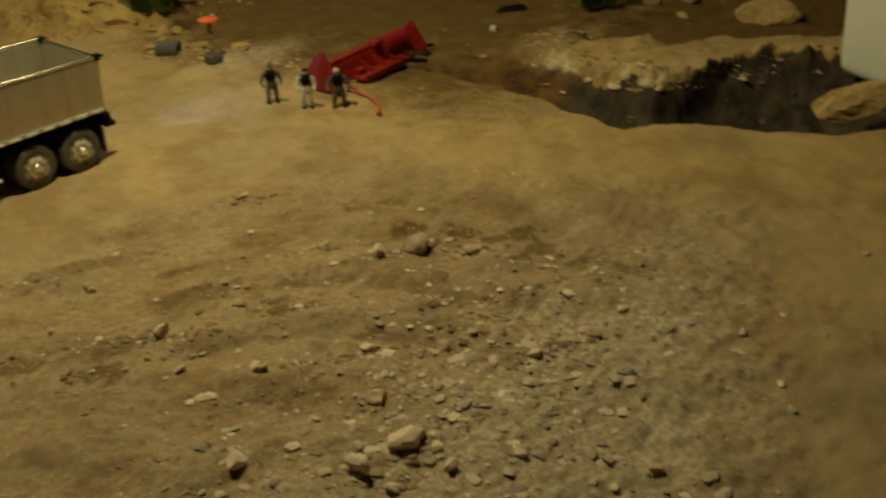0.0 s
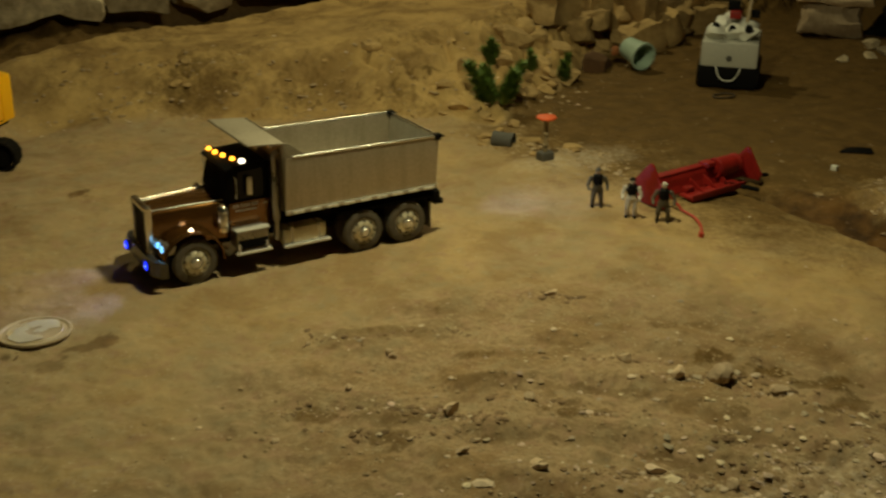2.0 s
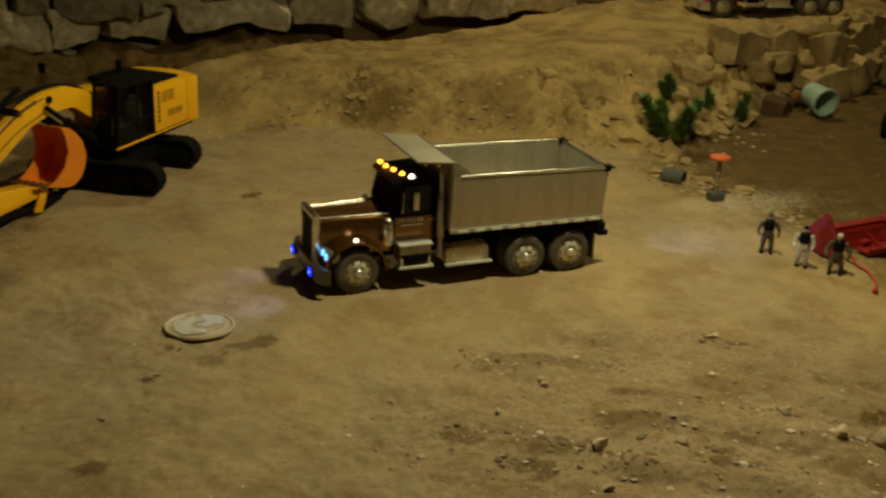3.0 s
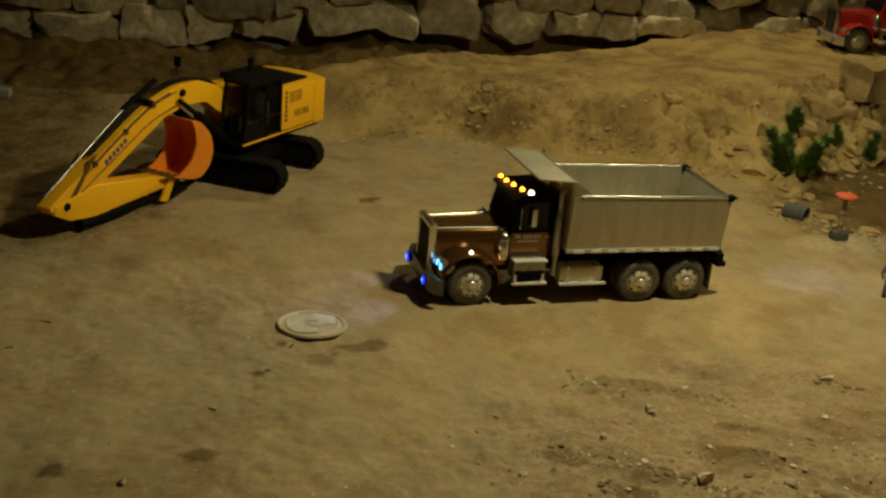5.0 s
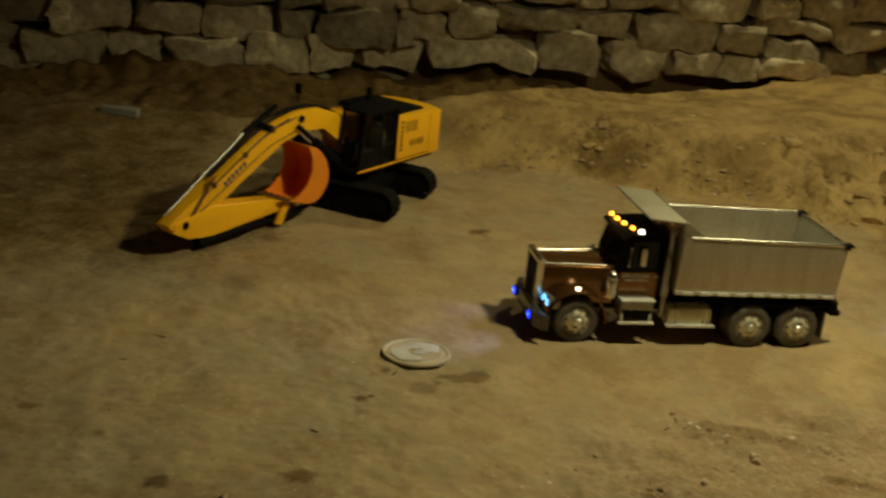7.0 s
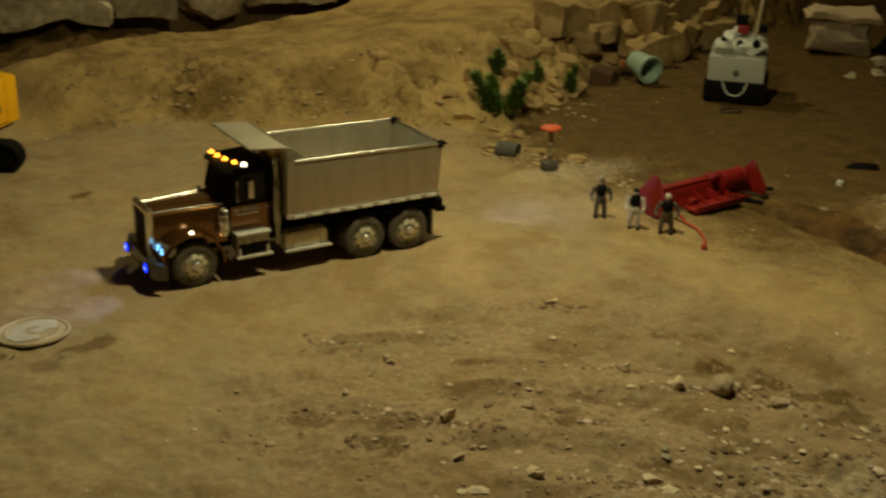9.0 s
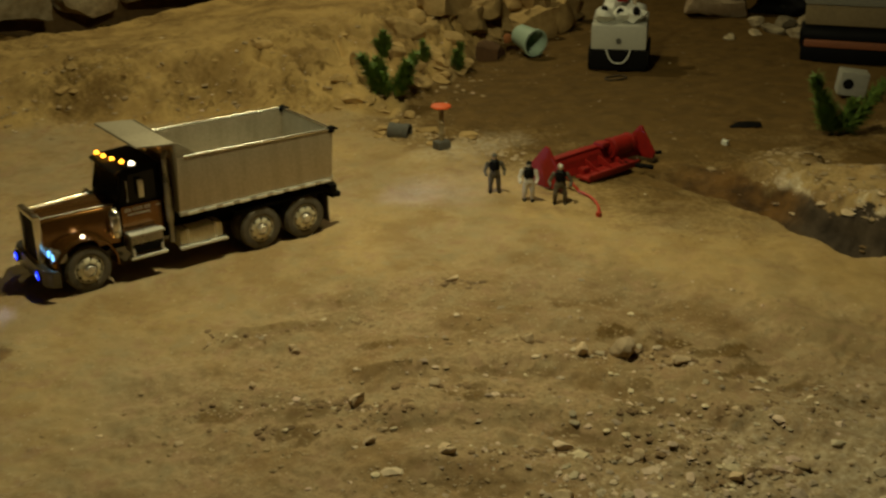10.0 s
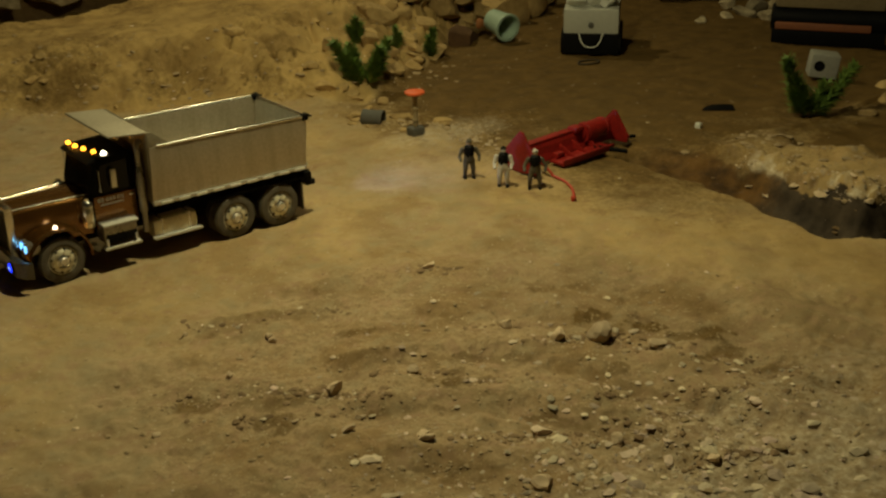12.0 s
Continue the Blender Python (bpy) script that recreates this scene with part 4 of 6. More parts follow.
def build_tipper(place):
    truck = thing("dump_truck", place, "bronze toy tipper truck with bare aluminium body and lit lamps", "toy truck")
    cab_parts(truck, BRONZE, True)
    steps_and_tanks(truck)
    add_wheel(truck, 0, 0.014, False, FRONT_WHEEL), add_wheel(truck, 0, 0.176, True, FRONT_WHEEL)
    for x in (0.32, 0.412):
        add_wheel(truck, x, 0, False, REAR_WHEEL), add_wheel(truck, x, 0.19, True, REAR_WHEEL)
    # tipping body
    th = 0.004
    floor = block((0.169, 0.004, 0.102), (0.480, 0.186, 0.107), 0.001)
    body = part("tipper_body", floor, ALUIN, truck, "bare aluminium tipper body")
    for y0, y1, name in ((0.0, th, "near"), (0.19 - th, 0.19, "far")):
        part("side_wall", slab([(0.166, 0.104), (0.170, 0.2045), (0.4815, 0.1980), (0.474, 0.104)], y0, y1, "y", 0.0008), ALU, body, "scuffed aluminium side sheet")
    # headboard and gussets: darker metal also carries the shadow behind the shield
    part("front_wall", block((0.166, 0.002, 0.104), (0.170, 0.188, 0.232), 0.0008), DULLALU, body)
    part("tailgate", slab([(0.4705, 0.105), (0.478, 0.1970), (0.4815, 0.1970), (0.474, 0.105)], 0.004, 0.186, "y", 0.0006), ALUIN, body)
    for a, b in (((0.184, 0.001, 0.2052), (0.4825, 0.001, 0.1990)), ((0.184, 0.189, 0.2052), (0.4825, 0.189, 0.1990)), ((0.480, 0.0, 0.1988), (0.480, 0.19, 0.1988))):
        part("top_rail", hose([a, b], 0.0026, None, 12), POLISH, body, "bright rolled top rail")
    # gussets from the headboard down to the side rails
    for y0, y1 in ((0.001, 0.004), (0.186, 0.189)):
        part("gusset", slab([(0.168, 0.198), (0.168, 0.2315), (0.176, 0.2315), (0.210, 0.2045)], y0, y1, "y", 0.0004), DULLALU, body)
    shield = bmesh.new()
    slab([(0.170, 0.2295), (0.170, 0.2325), (0.102, 0.2385), (0.100, 0.2360)], 0.001, 0.189, "y", 0.0006, shield)
    part("cab_shield", shield, DULLALU, body, "aluminium cab shield")
    for x, z in ((0.116, 0.2295), (0.142, 0.2270)):
        part("shield_rib", block((x, 0.003, z), (x + 0.004, 0.187, z + 0.005)), ALU, body)
    for y0, y1 in ((0.186, 0.193), (-0.003, 0.004)):
        part("lower_rail", slab([(0.166, 0.1005), (0.166, 0.1075), (0.474, 0.1055), (0.474, 0.0985)], y0, y1, "y", 0.0012), CHROME, body, "bright lower side rail")
    for k in range(9):
        x = 0.179 + k * 0.0335
        part("tie_hook", block((x, -0.0056, 0.1010 - 0.00022 * k), (x + 0.021, -0.0025, 0.1060 - 0.00022 * k), 0.001), BRIGHT, body)
    for y in (0.003, 0.187):
        post = bmesh.new()
        block((0.472, y - 0.005, 0.1915), (0.485, y + 0.005, 0.2035), 0.002, post)
        rod((0.483, y - 0.007, 0.2005), (0.483, y + 0.007, 0.2005), 0.0035, post, 10)
        rod((0.484, y, 0.199), (0.494, y, 0.1965), 0.0018, post, 8)
        part("tailgate_hinge", post, FRAME, body)
    sub = block((0.168, 0.058, 0.064), (0.474, 0.072, 0.102), 0.001)
    block((0.168, 0.07, 0.070), (0.478, 0.12, 0.090), 0, sub)
    block((0.168, 0.118, 0.064), (0.474, 0.132, 0.102), 0.001, sub)
    block((0.168, 0.03, 0.088), (0.176, 0.16, 0.102), 0, sub)
    part("subframe", sub, FRAME, truck)
    tail = block((0.478, 0.010, 0.060), (0.486, 0.180, 0.092), 0.002)
    for y in (0.016, 0.174):
        block((0.468, y - 0.014, 0.074), (0.486, y + 0.014, 0.090), 0.003, tail)
        rod((0.484, y, 0.066), (0.497, y, 0.064), 0.0060, tail, 12)
    rear = part("rear_crossmember", tail, FRAME, truck)
    part("reversing_lamp", lathe([(0.005, 0), (0.0045, 0.002), (0, 0.003)], pose(0.486, 0.095, 0.076, 0, 90, 0), 14), WARM, rear)
    for y0 in (0.004, 0.146):
        part("mudflap", block((0.463, y0, 0.018), (0.466, y0 + 0.040, 0.070), 0.0006), RUBBER, truck)
        arch = bmesh.new()
        slab([(0.272, 0.078), (0.272, 0.084), (0.470, 0.084), (0.474, 0.070), (0.470, 0.070), (0.466, 0.079)], y0, y0 + 0.040, "y", 0.0006, arch)
        part("rear_wing", arch, FRAME, truck)
    return truck


def build_red_truck(place):
    truck = thing("tractor_truck", place, "red toy tractor truck with chrome wheels on the bank", "toy truck")
    cab_parts(truck, REDPAINT, False)
    steps_and_tanks(truck)
    sleeper = block((0.158, 0.026, 0.068), (0.245, 0.164, 0.215), 0.006)
    part("sleeper_cab", sleeper, REDPAINT, truck, "red sleeper cab")
    fifth = block((0.33, 0.06, 0.066), (0.43, 0.13, 0.080), 0.004)
    part("coupling_plate", fifth, FRAME, truck)
    add_wheel(truck, 0, 0.014, False, FRONT_WHEEL), add_wheel(truck, 0, 0.176, True, FRONT_WHEEL)
    for x in (0.32, 0.412):
        add_wheel(truck, x, 0, False, REAR_WHEEL), add_wheel(truck, x, 0.19, True, REAR_WHEEL)
    return truck


build_tipper(pose(0, 0, 0.0))


# ---------------------------------------------------------------- excavator (local x forward, y to its left)
def build_excavator(place, under_turn):
    ex = thing("excavator", place, "yellow toy excavator with its bucket tucked in", "toy excavator")
    # undercarriage, turned under the house
    u = pose(0.018, 0.012, 0, 0, 0, under_turn)
    for side in (-1, 1):
        y = side * 0.103
        links = bmesh.new()
        path = []
        half, r = 0.115, 0.034
        n = 44
        total = 4 * half + 2 * math.pi * r
        for k in range(n):
            d = total * k / n
            if d < 2 * half:
                path.append((-half + d, 2 * r, 0))
            elif d < 2 * half + math.pi * r:
                a = (d - 2 * half) / r
                path.append((half + r * math.sin(a), r + r * math.cos(a), a))
            elif d < 4 * half + math.pi * r:
                path.append((half - (d - 2 * half - math.pi * r), 0, math.pi))
            else:
                a = (d - 4 * half - math.pi * r) / r
                path.append((-half - r * math.sin(a), r - r * math.cos(a), math.pi + a))
        shoe = total / n
        for x, z, a in path:
            m = u @ pose(x, y, z + 0.002, 0, math.degrees(a), 0)
            block((-shoe * 0.47, -0.0215, -0.0045), (shoe * 0.47, 0.0215, -0.0005), 0, links, m=m)
            block((-0.0012, -0.0215, -0.001), (0.0012, 0.0215, 0.002), 0, links, m=m)
        track = part("crawler_track", links, TRACK, ex, "black crawler track with grousers")
        body = bmesh.new()
        outline = [(-half, 0.0095), (half, 0.0095), (half + 0.018, 0.016), (half + 0.025, r), (half + 0.018, 2 * r - 0.016), (half, 2 * r - 0.0095), (-half, 2 * r - 0.0095), (-half - 0.018, 2 * r - 0.016), (-half - 0.025, r), (-half - 0.018, 0.016)]
        slab(outline, y - 0.015, y + 0.015, "y", 0.002, body)
        body.transform(u)
        part("track_frame", body, FRAME, track)
        for x in (-half, half):
            idler = rod((x, y - 0.019, r), (x, y + 0.019, r), 0.020, None, 20)
            rod((x, y - 0.0215, r), (x, y + 0.0215, r), 0.009, idler, 14)
            idler.transform(u)
            part("idler_wheel", idler, BLACK, track)
        for k in range(6):
            x = -0.08 + k * 0.032
            roller = rod((x, y - 0.018, 0.015), (x, y + 0.018, 0.015), 0.009, None, 12)
            roller.transform(u)
            part("track_roller", roller, BLACK, track)
    car = block((-0.06, -0.085, 0.030), (0.06, 0.085, 0.066), 0.006)
    rod((0, 0, 0.064), (0, 0, 0.094), 0.062, car, 32)
    car.transform(u)
    part("undercarriage", car, FRAME, ex)
    # house
    deck = block((-0.17, -0.088, 0.090), (0.122, 0.088, 0.104), 0.003)
    house = part("house", deck, FRAME, ex, "slewing house of the excavator")
    tail = []
    for k in range(9):
        a = radians(-90 + k * 22.5)
        tail.append((-0.192 - 0.030 * math.cos(a), 0.090 * math.sin(a)))
    weight = slab([(-0.150, -0.090)] + tail + [(-0.150, 0.090)], 0.096, 0.196, "z", 0.004)
    part("counterweight", weight, YELLOW, house, "yellow rounded counterweight")
    part("engine_cover", block((-0.1485, -0.090, 0.102), (0.030, -0.020, 0.192), 0.004), YELLOW, house, "yellow engine cover panel")
    cover = part("engine_cover", block((-0.1485, 0.030, 0.102), (-0.016, 0.090, 0.202), 0.004), YELLOW, ex, "yellow engine cover panel with lettering")
    part("engine_lid", block((-0.146, -0.086, 0.196), (-0.020, 0.070, 0.2075), 0.003), BLACK, house, "black engine lid")
    muff = rod((-0.09, -0.05, 0.205), (-0.09, -0.05, 0.236), 0.007, None, 14)
    part("exhaust_pipe", muff, FRAME, house)
    for k in range(2):
        for j in range(5):
            part("vent_slat", block((-0.096 + k * 0.026, 0.0897, 0.164 + j * 0.0052), (-0.074 + k * 0.026, 0.0908, 0.1672 + j * 0.0052)), VENT, cover)
    for j in range(7):
        part("lettering_bar", block((-0.040, 0.0898, 0.122 + j * 0.0105), (-0.031, 0.0906, 0.129 + j * 0.0105)), DARKINK, cover, "dark unreadable lettering")
    for x0, x1 in ((-0.125, -0.115), (-0.112, -0.102), (-0.097, -0.090), (-0.087, -0.080), (-0.077, -0.070)):
        part("lettering_bar", block((x0, 0.0898, 0.128), (x1, 0.0906, 0.143)), VENT, cover)
    sill = block((-0.016, 0.0895, 0.098), (0.124, 0.0925, 0.1025), 0.0006)
    block((-0.150, 0.0905, 0.098), (-0.016, 0.0925, 0.1015), 0.0006, sill)
    part("sill_rail", sill, YELLOW, house)
    # cab: dark posts round dark glass, with a seat showing
    y0, y1, x0, x1, z0, z1 = 0.028, 0.090, -0.014, 0.120, 0.102, 0.226
    cabin = part("cab", block((x0 - 0.002, y0 - 0.002, z0), (x1 + 0.001, y1 + 0.001, z0 + 0.004), 0.001), BLACK, ex, "black operator's cab")
    frame_parts = []
    foot = [(x0, y0), (x0, y1), (x1, y0), (x1, y1)]
    for x, y in foot:
        frame_parts.append(("cab_post", (x, y, z0), (x - (0.016 if x > 0.1 else 0), y, z1), 0.0032))
    for y in (y0, y1):
        frame_parts.append(("cab_post", (x0 + 0.055, y, z0), (x0 + 0.055, y, z1), 0.0028))
        frame_parts.append(("cab_rail", (x0, y, z1), (x1 - 0.016, y, z1), 0.003))
        frame_parts.append(("cab_rail", (x0, y, z0 + 0.045), (x1, y, z0 + 0.045), 0.0022))
    for kind, a, b, r in frame_parts:
        part(kind, rod(a, b, r, None, 8), BLACK, cabin)
    part("cab_roof", block((x0 - 0.006, y0 - 0.004, z1), (x1 - 0.010, y1 + 0.004, z1 + 0.008), 0.003), BLACK, cabin)
    for pa, pb in ((y1 - 0.003, y1 - 0.0018), (y0 + 0.0018, y0 + 0.003)):
        for u0, u1, lean in ((x0 + 0.003, x0 + 0.053, 0.0), (x0 + 0.057, x1 - 0.002, 0.016)):
            pane = slab([(u0, z0 + 0.004), (u0, z1 - 0.002), (u1 - lean, z1 - 0.002), (u1, z0 + 0.004)], pa, pb, "y", 0)
            part("side_window", pane, PANE, cabin).visible_shadow = False
    screen = slab([(x1 - 0.0010, z0 + 0.004), (x1 - 0.0168, z1 - 0.002), (x1 - 0.0156, z1 - 0.002), (x1 + 0.0002, z0 + 0.004)], y0 + 0.004, y1 - 0.004, "y", 0)
    part("windscreen", screen, PANE, cabin).visible_shadow = False
    part("rear_panel", block((x0 - 0.001, y0 + 0.003, z0 + 0.003), (x0 + 0.002, y1 - 0.003, z1 - 0.002)), BLACK, cabin)
    part("inner_panel", block((x0 + 0.002, y0 + 0.003, z0 + 0.004), (x1 - 0.02, y0 + 0.005, z0 + 0.050)), BLACK, cabin)
    part("lower_door", block((x0 + 0.058, y1 - 0.0016, z0 + 0.003), (x1 - 0.004, y1 + 0.0006, z0 + 0.040), 0.0008), BLACK, cabin)
    lever = rod((0.082, 0.050, 0.108), (0.078, 0.050, 0.150), 0.0015, None, 8)
    rod((0.082, 0.072, 0.108), (0.078, 0.072, 0.150), 0.0015, lever, 8)
    part("lever", lever, GREYPIPE, cabin)
    for u in (0.030, 0.046):
        part("grab_rail", rod((u, y1 + 0.003, z0 + 0.030), (u, y1 + 0.003, z0 + 0.075), 0.0011, None, 8), BLACK, cabin)
    seat = block((0.015, 0.042, 0.112), (0.055, 0.078, 0.128), 0.005)
    block((0.010, 0.042, 0.126), (0.024, 0.078, 0.176), 0.005, seat)
    block((0.012, 0.050, 0.176), (0.022, 0.070, 0.192), 0.004, seat)
    part("seat", seat, GREYPIPE, cabin)
    # boom: bent box beam
    off = 0.004
    boom = slab([(0.060, 0.135), (0.075, 0.118), (0.110, 0.160), (0.165, 0.196), (0.235, 0.200), (0.300, 0.186), (0.455, 0.104), (0.530, 0.062), (0.594, 0.054),
                 (0.612, 0.062), (0.618, 0.072), (0.560, 0.104), (0.430, 0.178), (0.335, 0.224), (0.255, 0.243), (0.185, 0.241), (0.120, 0.220), (0.080, 0.185)], off - 0.019, off + 0.019, "y", 0.003)
    arm = part("boom", boom, YELLOW, ex, "yellow bent boom")
    for k in range(6):
        bar = bmesh.new()
        a = Vector((0.415 + k * 0.0105, 0, 0.158 - k * 0.0060))
        block((-0.004, off + 0.0186, -0.005), (0.004, off + 0.0196, 0.005), 0, bar, m=Matrix.Translation(a) @ pose(0, 0, 0, 0, 30, 0))
        part("lettering_bar", bar, BLUEINK, arm, "violet unreadable lettering")
    for y in (off - 0.0198, off + 0.0192):   # grease along the joints of the beam
        for ends in (((0.494, 0.150), (0.508, 0.146), (0.586, 0.056), (0.570, 0.055)),):
            part("seam", slab(list(ends), y, y + 0.0006, "y", 0), SEAM, arm, "greasy brown seam")
        pipe_y = y + (0.0025 if y > off else -0.002)
        part("grease_pipe", hose(bend([(0.285, pipe_y, 0.232), (0.345, pipe_y, 0.214), (0.43, pipe_y, 0.172), (0.505, pipe_y, 0.130)], 5), 0.0022, None, 6), SEAM, arm, "brown grease pipe along the boom")
        for x, z in ((0.335, 0.217), (0.415, 0.178), (0.50, 0.132)):
            part("pipe_clamp", block((x - 0.005, pipe_y - 0.003, z - 0.005), (x + 0.005, pipe_y + 0.003, z + 0.006), 0.001), SEAM, arm)
    for z0 in (0.0, -0.030):
        seam = hose(bend([(0.26, off + 0.0196, 0.232 + z0), (0.34, off + 0.0196, 0.212 + z0), (0.43, off + 0.0196, 0.168 + z0), (0.54, off + 0.0196, 0.106 + z0 * 0.8)], 6), 0.0012, None, 6)
        part("weld_seam", seam, SEAM, arm, "brown dirt along the weld")
    for x, z in ((0.577, 0.066), (0.345, 0.222), (0.085, 0.155), (0.245, 0.226)):
        part("pin", rod((x, off - 0.024, z), (x, off + 0.024, z), 0.0075, None, 14), FRAME, arm)
    for k in (-0.008, 0.0, 0.008):
        line = hose(bend([(0.09, off + k, 0.203), (0.16, off + k, 0.238), (0.25, off + k, 0.246), (0.33, off + k, 0.230), (0.40, off + k, 0.199), (0.50, off + k, 0.146)], 6), 0.0019, None, 6)
        part("hydraulic_hose", line, BLACK, arm)
    cyl = rod((0.305, off, 0.258), (0.40, off, 0.215), 0.0062, None, 18)
    part("arm_cylinder", cyl, GLASS, arm, "dark cylinder barrel")
    part("cylinder_rod", rod((0.40, off, 0.215), (0.612, off, 0.088), 0.0027, None, 16), DARKCHROME, arm, "thin chrome cylinder rod")
    for y in (off - 0.028, off + 0.028):
        c = rod((0.122, y, 0.112), (0.205, y, 0.172), 0.0100, None, 16)
        part("boom_cylinder", c, FRAME, arm)
        part("cylinder_rod", rod((0.205, y, 0.172), (0.262, y, 0.214), 0.0052, None, 14), FRAME, arm)
    # stick folded back under the boom
    stick = slab([(0.535, 0.031), (0.566, 0.034), (0.608, 0.056), (0.606, 0.074), (0.500, 0.090), (0.330, 0.066), (0.285, 0.058), (0.282, 0.040), (0.310, 0.034), (0.500, 0.028)], off - 0.0155, off + 0.0215, "y", 0.003)
    dip = part("dipper_arm", stick, YELLOW, ex, "yellow dipper arm folded under the boom")
    under = rod((0.535, off + 0.010, 0.017), (0.40, off + 0.010, 0.020), 0.0120, None, 16)
    part("bucket_cylinder", under, FRAME, dip)
    part("cylinder_rod", rod((0.40, off + 0.010, 0.016), (0.31, off + 0.010, 0.016), 0.0052, None, 12), FRAME, dip)
    for y in (off - 0.020, off + 0.026):
        link = slab([(0.300, 0.006), (0.322, 0.012), (0.292, 0.058), (0.276, 0.052)], y - 0.003, y + 0.003, "y", 0.001)
        part("tipping_link", link, YELLOW, dip)
    for y in (off - 0.016, off + 0.022):
        lower = slab([(0.300, 0.004), (0.310, 0.014), (0.215, 0.038), (0.205, 0.026)], y - 0.003, y + 0.003, "y", 0.001)
        part("push_link", lower, FRAME, dip)
    # bucket: curved shell between two side plates, mouth towards the front
    shell = bmesh.new()
    cur = bend([(0.240, 0, 0.170), (0.210, 0, 0.160), (0.178, 0, 0.128), (0.168, 0, 0.090), (0.184, 0, 0.056), (0.220, 0, 0.040), (0.292, 0, 0.058)], 5)
    ya, yb, th = off - 0.040, off + 0.040, 0.0035
    inner, outer = [], []
    cen = Vector((0.215, 0, 0.108))
    for p in cur:
        d = (p - cen).normalized()
        outer.append(p), inner.append(p - d * th)
    ring = [(p.x, p.z) for p in outer] + [(p.x, p.z) for p in reversed(inner)]
    slab(ring, ya, yb, "y", 0, shell)
    bucket = part("bucket", shell, BUCKETC, ex, "orange digging bucket")
    prof = [(p.x, p.z) for p in cur] + [(0.262, 0.066), (0.236, 0.084), (0.222, 0.112), (0.226, 0.145)]
    for y in (ya - 0.0015, yb - 0.0015):
        part("side_plate", slab(prof, y, y + 0.003, "y", 0.0006), BUCKETC, bucket)
    for k in range(5):
        y = ya + 0.006 + k * 0.017
        teeth = slab([(0.284, 0.054), (0.282, 0.062), (0.318, 0.066), (0.294, 0.054)], y - 0.004, y + 0.004, "y", 0.0006)
        part("tooth", teeth, SEAM, bucket)
    mir = hose([(0.10, -0.086, 0.19), (0.115, -0.096, 0.225), (0.115, -0.096, 0.245)], 0.0012, None, 6)
    block((0.111, -0.104, 0.240), (0.116, -0.088, 0.262), 0.001, mir)
    part("mirror", mir, BLACK, house)
    return ex


# darker yellow: shade of the vent slots painted in, also used for lettering
VENT = surface("vent_yellow_shadow", (0.42, 0.20, 0.008), rough=0.5, grain=200, patch=30, bump=0)
build_excavator(pose(-0.300, 0.814, ground_z(-0.30, 0.814) - 0.001, 0, 0, -133.7), 281)


# ---------------------------------------------------------------- red implement with end fins
def build_implement(place):
    it = thing("blade_attachment", place, "red steel plough blade with pointed end plates", "implement")
    for x0, k in ((0.0, 1.0), (0.298, 0.80)):
        p = slab([(u * k, v * k) for u, v in ((-0.055, 0.004), (-0.060, 0.022), (-0.012, 0.086), (-0.004, 0.088), (0.050, 0.028), (0.046, 0.006), (0.0, 0.0))], x0, x0 + 0.006, "x", 0.0012)
        part("end_plate", p, REDMETAL, it, "pointed red end plate")
    board = [(-0.006, 0.004), (-0.010, 0.008), (-0.004, 0.022), (-0.001, 0.036), (0.004, 0.047), (0.010, 0.047), (0.006, 0.034), (0.002, 0.020), (0.002, 0.006)]
    part("mouldboard", slab(board, 0.006, 0.298, "x", 0.0008), REDMETAL, it, "curved red mouldboard")
    part("top_flange", block((0.010, 0.002, 0.0455), (0.190, 0.022, 0.0495), 0.001), REDMETAL, it)
    part("shoe_plank", block((0.078, -0.056, 0.006), (0.240, -0.018, 0.012), 0.0015), REDMETAL, it, "flat red shoe plank")
    part("plank_lip", block((0.078, -0.058, 0.004), (0.240, -0.054, 0.018), 0.001), REDMETAL, it)
    part("lug", block((0.090, -0.030, 0.012), (0.112, -0.014, 0.024), 0.002), REDMETAL, it)
    for x in (0.125, 0.165, 0.205):
        part("bracket", slab([(-0.046, 0.012), (-0.006, 0.012), (0.008, 0.036)], x, x + 0.004, "x", 0), REDMETAL, it)
    drum = rod((0.200, 0.000, 0.038), (0.270, 0.000, 0.038), 0.021, None, 28)
    rod((0.196, 0.000, 0.038), (0.274, 0.000, 0.038), 0.012, drum, 18)
    drum_part = part("drum", drum, REDMETAL, it, "round red motor drum")
    for x in (0.205, 0.262):
        part("drum_band", lathe([(0.0212, 0.0), (0.0225, 0.001), (0.0225, 0.005), (0.0212, 0.006)], pose(x, 0.0, 0.038, 0, 90, 0), 28), REDMETAL, drum_part)
    part("coupling_block", block((0.172, -0.008, 0.044), (0.198, 0.018, 0.056), 0.003), REDMETAL, it)
    part("tine", rod((0.205, -0.030, 0.012), (0.252, -0.085, 0.004), 0.0050, None, 12), FRAME, it)
    part("tine", rod((0.306, -0.016, 0.008), (0.345, -0.030, 0.004), 0.0045, None, 12), FRAME, it)
    return it


build_implement(pose(0.930, -0.078, ground_z(0.95, -0.09), 0, 0, 5.0))


def ground_line(points, lift, steps=8):
    return [Vector((p.x, p.y, ground_z(p.x, p.y) + lift)) for p in bend([(x, y, 0) for x, y in points], steps)]


